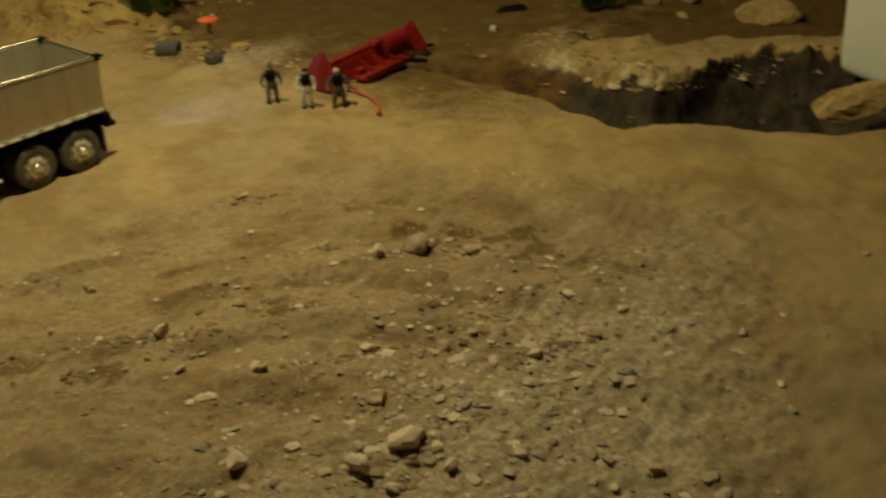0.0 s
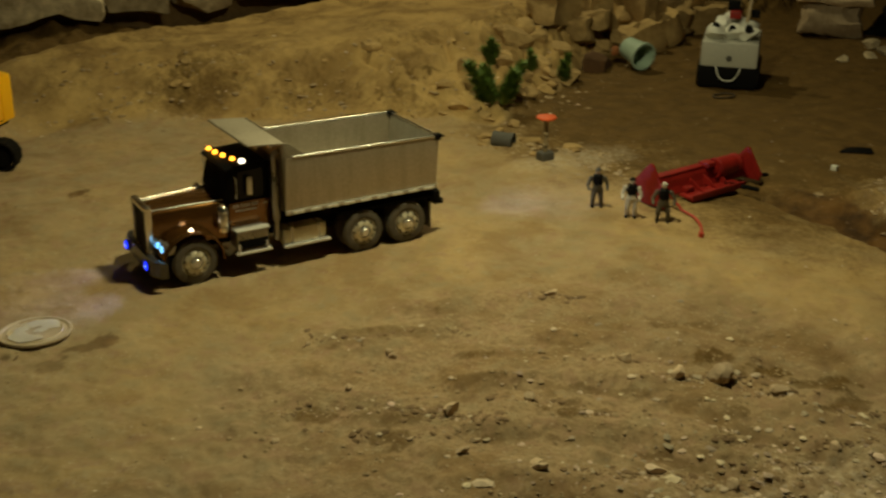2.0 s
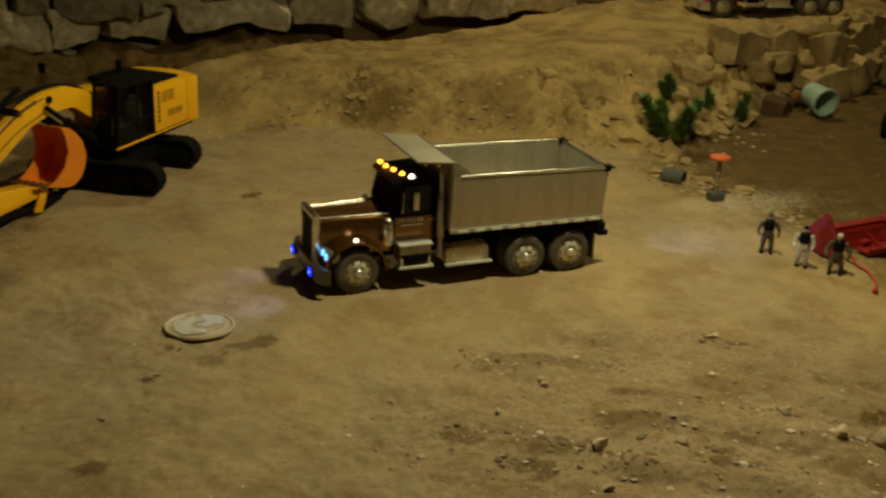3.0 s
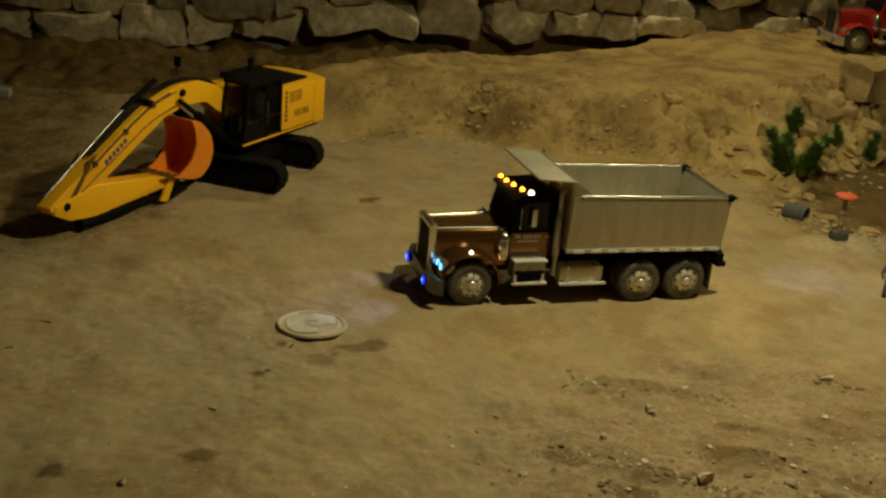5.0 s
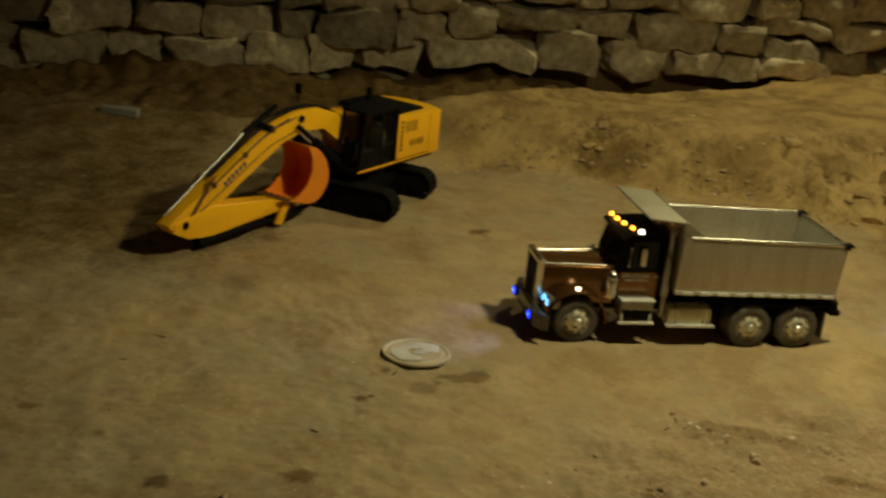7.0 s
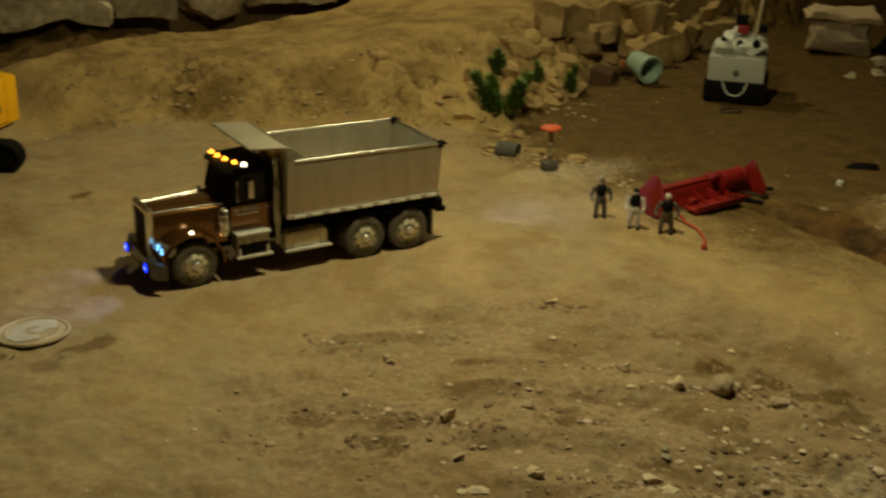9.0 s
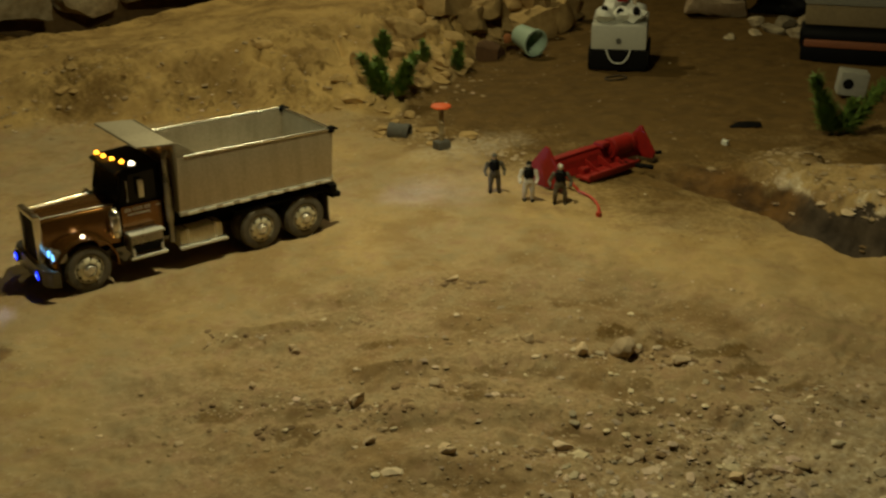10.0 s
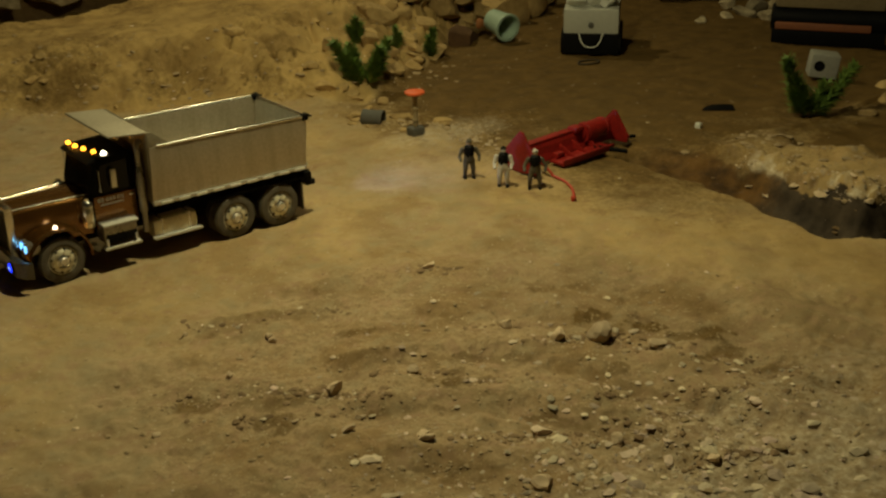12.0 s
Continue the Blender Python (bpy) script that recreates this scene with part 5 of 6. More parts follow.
hp = ground_line([(0.955, -0.115), (0.965, -0.155), (0.955, -0.205), (0.930, -0.245), (0.905, -0.272)], 0.004)
hp[0].z += 0.030
hp[1].z += 0.026
hp[2].z += 0.022
hp[3].z += 0.018
hp[4].z += 0.014
hp[5].z += 0.010
hp[6].z += 0.006
HOSERED = surface("red_hose", (0.50, 0.05, 0.02), rough=0.5, grain=200, patch=40, bump=0.02)
hs = hose(hp, 0.0028)
lathe([(0.0032, 0), (0.0055, 0.001), (0.0055, 0.009), (0.0, 0.010)], Matrix.Translation(hp[-1] - Vector((0, 0, 0.004))), 12, hs)
solid("air_hose", hs, HOSERED, pose(0, 0, 0), "thin orange-red hose curling on the dirt", "hose")


# ---------------------------------------------------------------- figurines, each one plain mesh
def build_figure(place, height, materials, pale_legs, label, arm_out, stride):
    bm = bmesh.new()

    def limb(a, b, r1, r2, mi):
        before = len(bm.faces)
        r1, r2 = r1 * 1.14, r2 * 1.14
        rod(a, b, r1, bm, 8, r2)
        for p, r in ((a, r1), (b, r2)):
            bmesh.ops.create_icosphere(bm, subdivisions=1, radius=r * 1.03, matrix=Matrix.Translation(p))
        bm.faces.ensure_lookup_table()
        for f in bm.faces[before:]:
            f.material_index = mi
    top, dark = 0, 1
    leg = dark if pale_legs else top
    for s in (-1, 1):
        hip, knee, foot = (s * 0.075, 0, 0.50), (s * (0.09 + stride), -0.02, 0.27), (s * (0.10 + stride), 0.01, 0.04)
        limb(hip, knee, 0.070, 0.055, leg), limb(knee, foot, 0.054, 0.040, leg)
        limb(foot, (foot[0], foot[1] - 0.10, 0.03), 0.042, 0.032, 1)
        sh, el = (s * 0.17, 0, 0.80), (s * (0.22 + arm_out), -0.03, 0.62)
        limb(sh, el, 0.050, 0.042, top), limb(el, (s * (0.20 + arm_out), -0.14, 0.53), 0.040, 0.032, top)
    limb((0, 0, 0.52), (0, 0, 0.64), 0.115, 0.105, top), limb((0, 0, 0.66), (0, 0, 0.80), 0.120, 0.125, 1 - top)
    limb((0, 0.09, 0.66), (0, 0.09, 0.78), 0.075, 0.080, 1)
    limb((0, 0, 0.86), (0, 0, 0.90), 0.040, 0.040, 0)
    limb((0, -0.01, 0.95), (0, -0.01, 0.975), 0.064, 0.060, 2)
    limb((0, -0.005, 0.995), (0, -0.005, 1.0), 0.068, 0.050, 3)
    bmesh.ops.scale(bm, vec=(height, height, height), verts=bm.verts)
    return solid("figurine", bm, materials, place, label, "figurine", "figurines by the implement")


for fx, fy, turn, mats, lab, ao, st in ((0.827, -0.047, -30, [OLIVE, BLACK, TANFIG, OLIVE], "small dark plastic figurine standing on the dirt", 0.03, 0.01),
                                        (0.851, -0.126, -45, [PALEFIG, BLACK, PALEFIG, BLACK], "small black and white plastic figurine on the dirt", 0.0, 0.0),
                                        (0.894, -0.172, -40, [OLIVE, BLACK, TANFIG, PALEFIG], "small olive plastic figurine with pale cap", 0.05, 0.03)):
    build_figure(pose(fx, fy, ground_z(fx, fy) - 0.001, 0, 0, turn), 0.080, mats, False, lab, ao, st)


# ---------------------------------------------------------------- jar lid pressed into the dirt
def build_lid(place):
    lid = thing("jar_lid", place, "clear dusty plastic lid with white residue", "lid")
    part("rim", lathe([(0.0510, 0.0), (0.0575, 0.0), (0.0580, 0.002), (0.0570, 0.0042), (0.0545, 0.0046), (0.0525, 0.0038), (0.0510, 0.002)], pose(0, 0, 0), 56), LIDPL, lid, "raised clear rim")
    face = lathe([(0.0502, 0.0005), (0.0502, 0.0025), (0.044, 0.0028), (0.0425, 0.0042), (0.040, 0.0030), (0.0, 0.0028)], pose(0, 0, 0), 56)
    part("face", face, LIDPL, lid)
    pat = bmesh.new()
    inner, outer = [], []
    for k in range(41):
        a = radians(-35 + 7.4 * k)
        wide = 0.022 + 0.005 * math.sin(2.3 * a) + 0.003 * math.sin(7 * a)
        mid_r = 0.0245 + 0.003 * math.sin(1.7 * a + 1)
        for ring, r, z in ((inner, mid_r - wide / 2, 0.0034), (outer, mid_r + wide / 2, 0.0036)):
            ring.append(pat.verts.new((1.2 * r * math.cos(a), r * math.sin(a), z + 0.0012)))
    for k in range(40):
        pat.faces.new((inner[k], inner[k + 1], outer[k + 1], outer[k]))
    blob = [pat.verts.new((0.010 + 0.013 * (1 + 0.25 * math.sin(3 * a)) * math.cos(a), -0.004 + 0.009 * math.sin(a), 0.0042)) for a in [math.tau * k / 20 for k in range(20)]]
    pat.faces.new(blob)
    bmesh.ops.solidify(pat, geom=pat.faces[:], thickness=0.0008)
    part("residue", pat, LIDWHITE, lid, "white dried residue")
    return lid


build_lid(pose(-0.290, -0.036, ground_z(-0.29, -0.036) + 0.0005, -2, 1, 20))


# ---------------------------------------------------------------- plants
def sprig(bm_leaf, bm_stem, base, tip, n, size, rnd):
    """A stem with short needles set all round it."""
    base, tip = Vector(base), Vector(tip)
    mid = (base + tip) / 2 + Vector((rnd.uniform(-1, 1), rnd.uniform(-1, 1), 0)) * 0.006
    line = bend([base, mid, tip], 6)
    hose(line, 0.0012, bm_stem, 5)
    d = (tip - base).normalized()
    side = d.orthogonal().normalized()
    for k in range(n):
        f = rnd.uniform(0.12, 1.0)
        i = min(int(f * (len(line) - 1)), len(line) - 2)
        p = line[i].lerp(line[i + 1], f * (len(line) - 1) - i)
        out = (Matrix.Rotation(rnd.uniform(0, 2 * math.pi), 3, d) @ side)
        way = (out * rnd.uniform(0.5, 1.0) + d * rnd.uniform(0.35, 1.0)).normalized()
        ln = size * rnd.uniform(0.6, 1.3) * (1.1 - 0.4 * f)
        w = way.cross(d).normalized() * ln * 0.11
        lift = w.cross(way).normalized() * ln * 0.05
        a, b, c, e = p, p + way * ln * 0.5 + w + lift, p + way * ln, p + way * ln * 0.5 - w + lift
        bm_leaf.faces.new([bm_leaf.verts.new(q) for q in (a, b, c)])
        bm_leaf.faces.new([bm_leaf.verts.new(q) for q in (a, c, e)])


def build_plant(x, y, z, stems, size, label, seed):
    rnd = random.Random(seed)
    plant = thing("plant", pose(x, y, z), label, "plant", "plastic plants on the site")
    leaf, stem = bmesh.new(), bmesh.new()
    for dx, dy, h in stems:
        sprig(leaf, stem, (dx * 0.1, dy * 0.1, -0.012), (dx, dy, h), int(430 * h / 0.1), size, rnd)
    st = part("stem", stem, STEM, plant)
    part("foliage", leaf, LEAF, plant, "dark green needle leaves")
    return plant

build_plant(1.055, 0.665, ground_z(1.055, 0.665), ((-0.064, 0.034, 0.105), (0.062, -0.020, 0.100), (0.045, -0.005, 0.07), (-0.045, 0.012, 0.075), (-0.02, 0.03, 0.09), (0.03, -0.03, 0.085)), 0.034, "dark green plastic plant with upright needled stems", 3)
build_plant(1.168, 0.874, ground_z(1.168, 0.874), ((0.0, 0.0, 0.070), (0.018, 0.0, 0.055), (-0.015, 0.01, 0.05)), 0.026, "small dark green plastic sprig on the bank", 4)
build_plant(1.283, 0.844, ground_z(1.283, 0.844), ((0.0, 0.0, 0.055), (0.012, 0.0, 0.040)), 0.022, "small dark green plastic sprig on the bank", 5)
build_plant(1.392, 0.822, ground_z(1.392, 0.822), ((0.005, 0.0, 0.078), (-0.012, 0.0, 0.06)), 0.024, "small dark green plastic sprig on the bank", 6)
build_plant(1.700, -0.225, ground_z(1.70, -0.225), ((-0.055, 0.03, 0.135), (0.075, -0.06, 0.115), (0.03, -0.02, 0.075), (-0.02, 0.02, 0.08)), 0.034, "dark green plastic plant spreading in two stems", 7)


# ---------------------------------------------------------------- orange marker post, pipes and rocks at the bank's foot
def build_marker(place):
    post = thing("marker_post", place, "short grey post with an orange disc on top", "marker")
    part("foot", block((-0.017, -0.015, -0.004), (0.017, 0.015, 0.017), 0.005), GREYPIPE, post, "dark grey weighted foot")
    stake = part("stake", rod((0, 0, 0.015), (0, 0, 0.094), 0.0055, None, 12), TANLOAD, post, "dusty brown stake")
    for z in (0.030, 0.056):
        part("collar", lathe([(0.0058, 0), (0.0078, 0.001), (0.0078, 0.005), (0.0058, 0.006)], pose(0, 0, z), 14), TANLOAD, stake)
    part("disc", lathe([(0.0, 0.092), (0.016, 0.092), (0.0235, 0.096), (0.0225, 0.0995), (0.010, 0.102), (0.0, 0.1025)], pose(0, 0, 0), 28), ORANGE, post, "orange plastic disc")


build_marker(pose(0.930, 0.276, ground_z(0.93, 0.276)))


def pipe_piece(name, a, b, r, wall, material, label, taper=1.0):
    a, b = Vector(a), Vector(b)
    turn = Matrix.Translation(a) @ (b - a).to_track_quat("Z", "Y").to_matrix().to_4x4()
    ln = (b - a).length
    return solid(name, lathe([((r - wall) * taper, 0), (r * taper, 0), (r, ln - 0.012), (r * 1.08, ln - 0.010), (r * 1.08, ln), (r - wall * 0.5, ln), ((r - wall) * taper, 0)], turn, 40), material, pose(0, 0, 0), label, "pipe")


pipe_piece("culvert_pipe", (1.691, 0.913, 0.054), (1.685, 0.832, 0.042), 0.039, 0.005, PVC, "pale green culvert pipe poking out of the bank", 0.82)
# rust-brown earth cut, with its shade put into the dark colour
SHADED_EARTH = surface("shaded_red_brown_earth", (0.120, 0.058, 0.020), (0.070, 0.034, 0.012), rough=0.9, grain=70, patch=12, bump=0.5, depth=0.004)
solid("shaded_cut", boulder((0.15, 0.07, 0.15), 905, 3, 0.12), SHADED_EARTH, pose(1.590, 0.925, ground_z(1.59, 0.90) + 0.015, 0, 0, 22), "smooth red-brown earth face beside the culvert pipe, coloured dark as shaded", "earth bank")
chip = boulder((0.058, 0.03, 0.042), 911, 2, 0.15)
solid("brick_fragment", chip, RUSTBRICK, pose(1.675, 0.945, ground_z(1.675, 0.945) + 0.045, 10, 0, 20), "broken orange-red brick above the culvert pipe", "brick")
pipe_piece("drain_pipe", (0.900, 0.446, 0.012), (0.930, 0.405, 0.010), 0.020, 0.006, GREYPIPE, "short grey drain pipe lying at the bank")


# ---------------------------------------------------------------- tracked carrier seen from behind
def build_carrier(place):
    c = thing("tracked_carrier", place, "grey and white tracked carrier with a piled load", "toy vehicle")
    part("body", block((-0.078, -0.01, 0.062), (0.078, 0.20, 0.132), 0.006), GREYPANEL, c, "pale grey flat rear panel")
    for k, (x, y, z, s) in enumerate(((-0.042, 0.03, 0.155, 0.075), (0.0, 0.035, 0.158, 0.07), (0.045, 0.03, 0.153, 0.07), (-0.03, 0.09, 0.165, 0.08), (0.035, 0.09, 0.165, 0.08), (0.0, 0.14, 0.16, 0.09))):
        sack = boulder((s, s * 0.9, s * 0.75), 60 + k, 2, 0.12)
        sack.transform(pose(x, y, z))
        part("sack", sack, WHITEPL, c, "lumpy white sack")
    under = block((-0.062, 0.004, 0.014), (0.062, 0.19, 0.064), 0.004)
    part("underbody", under, BLACK, c)
    # added black plate: darkens the tracks and the shaded gap between them
    part("track_gap_plate", block((-0.079, -0.009, 0.004), (0.079, 0.010, 0.063), 0.003), BLACK, c, "black plate for the dark gap between the tracks")
    for x in (-0.066, 0.066):
        part("track", slab([(-0.008, 0.018), (-0.008, 0.046), (0.010, 0.062), (0.180, 0.062), (0.198, 0.046), (0.198, 0.018), (0.184, 0.0), (0.008, 0.0)], x - 0.020, x + 0.020, "x", 0.004), TRACK, c)
    rope = hose(bend([(-0.034, -0.012, 0.064), (-0.026, -0.018, 0.042), (-0.012, -0.020, 0.028), (0.012, -0.020, 0.028), (0.026, -0.018, 0.042), (0.034, -0.012, 0.064)], 5), 0.0020)
    part("tow_rope", rope, WHITEPL, c, "white tow rope bridle")
    eye = lathe([(0.004, 0), (0.008, 0.001), (0.008, 0.004), (0.0, 0.004)], pose(0, -0.010, 0.088, 90, 0, 0), 16)
    part("tow_eye", eye, GREYPIPE, c)
    for x, y, z in ((-0.045, 0.02, 0.170), (0.045, 0.02, 0.168), (0.0, 0.03, 0.164)):
        part("black_fitting", rod((x, y - 0.012, z), (x, y + 0.01, z), 0.010, None, 14), BLACK, c)
    red = block((-0.012, 0.06, 0.185), (0.020, 0.09, 0.205), 0.004)
    part("red_box", red, REDMETAL, c)
    part("black_box", block((-0.02, 0.10, 0.20), (0.015, 0.13, 0.228), 0.004), BLACK, c)
    part("black_box", block((0.045, 0.09, 0.185), (0.070, 0.12, 0.205), 0.004), BLACK, c)
    mast = rod((0.038, 0.06, 0.18), (0.050, 0.07, 0.30), 0.0045, None, 8)
    part("mast", mast, LIDPL, c, "pale yellowish mast")
    return c


build_carrier(pose(1.765, 0.565, ground_z(1.765, 0.60), 0, 0, -47))
ringp = [Vector((1.700 + 0.035 * math.cos(a), 0.505 + 0.02 * math.sin(a), 0)) for a in [k * 2 * math.pi / 24 for k in range(25)]]
solid("rope_loop", hose([Vector((p.x, p.y, ground_z(p.x, p.y) + 0.003)) for p in ringp], 0.0028), STEM, pose(0, 0, 0), "dark rope loop lying on the damp loam", "rope")


# ---------------------------------------------------------------- right side: block, dark cylinder, container
def build_block(place):
    b = thing("vent_block", place, "pale grey block with a round black hole", "block")
    part("body", block((-0.036, -0.025, 0.0), (0.036, 0.025, 0.062), 0.005), CONCRETE, b)
    part("hole", lathe([(0.012, 0.0), (0.0135, 0.0012), (0.0135, 0.002), (0.0, 0.002)], pose(-0.014, -0.0245, 0.032, 90, 0, 0), 24), BLACK, b, "round black opening")


build_block(pose(1.995, -0.045, ground_z(2.0, -0.04) + 0.010, 3, 7, -44))


def build_roller(place):
    r = thing("drum_tank", place, "long black tank with a rusty orange band and pale covered load", "tank")
    part("barrel", lathe([(0.0, -0.16), (0.036, -0.16), (0.043, -0.152), (0.043, 0.152), (0.036, 0.16), (0.0, 0.16)], pose(0, 0, 0.070, 0, 90, 0), 32), BLACK, r)
    # black block filling the space below the band
    part("underbody", block((-0.155, -0.046, 0.002), (0.158, 0.045, 0.046), 0.006), BLACK, r)
    part("band", block((-0.146, -0.052, 0.046), (0.118, -0.038, 0.066), 0.004), RUST, r, "dull orange-brown band")
    part("load", block((-0.150, -0.036, 0.106), (0.150, 0.040, 0.165), 0.008), TANLOAD, r, "tan covered load")
    part("load_cover", block((-0.155, -0.042, 0.164), (0.145, 0.046, 0.232), 0.012), CONCRETE, r, "pale cover on top")
    for x in (-0.11, 0.11):
        part("cradle", block((x - 0.015, -0.045, 0.0), (x + 0.015, 0.045, 0.035), 0.003), FRAME, r)


RUST = surface("rusty_orange", (0.30, 0.10, 0.035), (0.20, 0.07, 0.03), rough=0.7, grain=120, patch=20, bump=0.1)
build_roller(pose(2.35, 0.19, ground_z(2.35, 0.19), 0, 0, -57))


def build_container(place):
    c = thing("plastic_container", place, "big white plastic container beside the trench", "container")
    part("body", block((-0.11, -0.12, 0.012), (0.11, 0.12, 0.245), 0.030, seg=4), WHITEPL, c)
    part("base", block((-0.080, -0.095, -0.05), (0.095, 0.095, 0.014), 0.004), BLACK, c)
    part("cap", lathe([(0.028, 0.0), (0.030, 0.003), (0.030, 0.020), (0.026, 0.024), (0.0, 0.024)], pose(-0.05, 0, 0.234), 28), WHITEPL, c)


build_container(pose(1.624, -1.050, 0.004, 0, 0, -21.7))


# ---------------------------------------------------------------- stones
BANKROCK = surface("bank_rock", (0.53, 0.365, 0.148), (0.29, 0.185, 0.068), rough=0.95, grain=70, patch=14, bump=0.6, depth=0.004, vary=0.18)
def stone_at(x, y, size, seed, label, material=ROCK, group="stones on the site", sink=0.25, turn=None):
    rnd = random.Random(seed)
    dims = (size * rnd.uniform(0.95, 1.15), size * rnd.uniform(0.7, 0.95), size * rnd.uniform(0.38, 0.55)) if not isinstance(size, tuple) else size
    bm = boulder(dims, seed, 2 if max(dims) < 0.045 else 3 if max(dims) < 0.13 else 4, 0.22)
    return solid("stone", bm, material, pose(x, y, ground_z(x, y) + dims[2] * (0.5 - sink) * 0.8, 0, 0, rnd.uniform(0, 360) if turn is None else turn), label, "stone", group, smooth=False)


NEAR = [(0.548, -0.702, 0.041), (0.150, -0.585, 0.034), (0.491, -0.677, 0.028), (0.597, -0.783, 0.029), (0.164, -0.779, 0.020), (0.217, -0.947, 0.026),
        (0.271, -0.610, 0.022), (0.160, -0.402, 0.017), (0.539, -0.930, 0.020), (0.419, -1.039, 0.021), (0.454, -0.603, 0.020), (0.369, -0.920, 0.021)]
MORE = [(0.176, -1.035, 0.053), (0.030, -0.899, 0.036), (0.103, -1.023, 0.043), (0.305, -0.844, 0.029), (0.171, -1.110, 0.024), (0.106, -1.075, 0.029),
        (0.239, -1.155, 0.022), (0.291, -1.244, 0.028), (0.309, -1.292, 0.028), (0.479, -0.963, 0.015), (-0.092, -0.533, 0.018), (0.064, -0.625, 0.012), (0.071, -0.288, 0.012), (0.159, -0.393, 0.018), (0.056, -0.458, 0.018), (-0.168, -0.444, 0.012), (0.142, -0.661, 0.020), (0.103, -0.693, 0.024), (0.169, -0.765, 0.026), (-0.608, -0.478, 0.022), (-0.385, -0.188, 0.014)]
for k, (x, y, s) in enumerate(NEAR + MORE):
    tall = (s * 1.43, s * 1.10, s * 0.88) if k < len(NEAR) else (s * 1.1, s * 0.85, s * 0.62)
    heap = len(NEAR) <= k < len(NEAR) + 8
    stone_at(x, y, tall, 100 + k, "pale tan stone half sunk in the rubble" if s > 0.025 else "small pale stone lying on the dirt", PALESTONE if heap else ROCK)
stone_at(0.498, -0.345, (0.042, 0.02, 0.012), 140, "flat grey stone lying on the dirt", turn=35)
for k, (x, y, s) in enumerate(((0.885, 0.462, 0.040), (0.868, 0.440, 0.030), (0.915, 0.465, 0.034), (0.945, 0.43, 0.030), (0.955, 0.37, 0.026), (0.965, 0.335, 0.030), (0.99, 0.60, 0.045), (0.965, 0.52, 0.04), (1.03, 0.55, 0.05), (0.90, 0.50, 0.03), (0.93, 0.32, 0.03), (0.99, 0.38, 0.035), (0.88, 0.40, 0.022), (1.02, 0.28, 0.03))):
    stone_at(x, y, s, 160 + k, "tan rough rock at the foot of the bank", BANKROCK, group="rocks at the bank")
for k, (x, y, d) in enumerate(((0.915, 0.485, 0.065), (0.985, 0.41, 0.045), (1.03, 0.31, 0.045))):
    stone_at(x, y, (d * 1.3, d * 0.8, d * 0.5), 340 + k, "tan broken slab along the shoulder", BANKROCK, group="rocks at the bank", sink=0.3, turn=-50 + 9 * k)
stone_at(1.435, -1.020, (0.23, 0.10, 0.075), 180, "long flat tan boulder at the trench's edge", BANKROCK, turn=-30, group="rocks by the trench").matrix_world.translation.z = 0.022
stone_at(1.86, -0.605, (0.17, 0.10, 0.075), 181, "large flat tan boulder beyond the trench", BANKROCK, turn=-50, group="rocks by the trench")
for k, (x, y, s) in enumerate(((1.30, -0.66, 0.030), (1.29, -0.56, 0.034), (1.285, -0.50, 0.028), (1.31, -0.71, 0.03), (1.28, -0.40, 0.026), (1.33, -0.60, 0.024), (1.27, -0.45, 0.02), (1.475, -0.745, 0.035))):
    stone_at(x, y, s, 190 + k, "pale crumbled rock on the trench's far rim", group="rocks by the trench", sink=0.4)
for k, (x, y, s) in enumerate(((1.50, 1.04, 0.10), (1.58, 1.08, 0.12), (1.76, 1.08, 0.13), (1.86, 1.14, 0.11), (1.68, 1.14, 0.13), (1.98, 1.18, 0.12), (2.10, 1.22, 0.13), (1.45, 0.95, 0.09))):
    stone_at(x, y, s, 200 + k, "tan rock set in the bank round the culvert", BANKROCK, "rocks round the culvert", sink=0.42)
for k, (x, y, s) in enumerate(((2.46, 0.58, (0.09, 0.07, 0.05)), (2.54, 0.60, (0.11, 0.08, 0.07)), (2.50, 0.68, (0.08, 0.06, 0.05)), (2.60, 0.55, (0.10, 0.08, 0.08)), (2.40, 0.60, (0.06, 0.045, 0.03)), (2.47, 0.50, (0.08, 0.06, 0.05)), (2.95, 0.8, (0.3, 0.2, 0.2)), (2.30, 0.62, (0.06, 0.045, 0.03)))):
    stone_at(x, y, s, 220 + k, "grey slab of rock on the damp loam", WALLROCK, "slabs at the far side", turn=-50 + 11 * k)
rb = random.Random(9)
for k in range(34):
    x = rb.uniform(0.25, 1.45)
    y = float(np.interp(x, BANK[:, 0], BANK[:, 1])) + rb.uniform(0.04, 0.36)
    d = rb.uniform(0.03, 0.085) * (0.5 if x < 0.85 else 0.85)
    stone_at(x, y, (d * 1.2, d, d * 0.7), 260 + k, "tan rock bedded in the earth bank", BANKROCK, "rocks in the bank", sink=0.36)
for k in range(30):
    x = rb.uniform(1.12, 2.2)
    y = float(np.interp(x, BANK[:, 0], BANK[:, 1])) + rb.uniform(0.03, 0.24)
    d = rb.uniform(0.05, 0.115)
    if math.hypot(x - 1.67, y - 0.86) > 0.09:
        stone_at(x, y, (d * 1.15, d * 0.9, d * 0.75), 400 + k, "golden-tan block of rock in the bank", BANKROCK, "rocks round the culvert", sink=0.46)
for k, (x, y, d) in enumerate(((1.90, -0.36, 0.06), (1.83, -0.30, 0.05), (1.96, -0.27, 0.07), (2.05, -0.2, 0.05), (1.78, -0.42, 0.04), (2.0, -0.42, 0.08))):
    stone_at(x, y, (d * 1.2, d, d * 0.6), 310 + k, "brown rock in the heaped loam", BANKROCK, "rocks in the loam", sink=0.3)
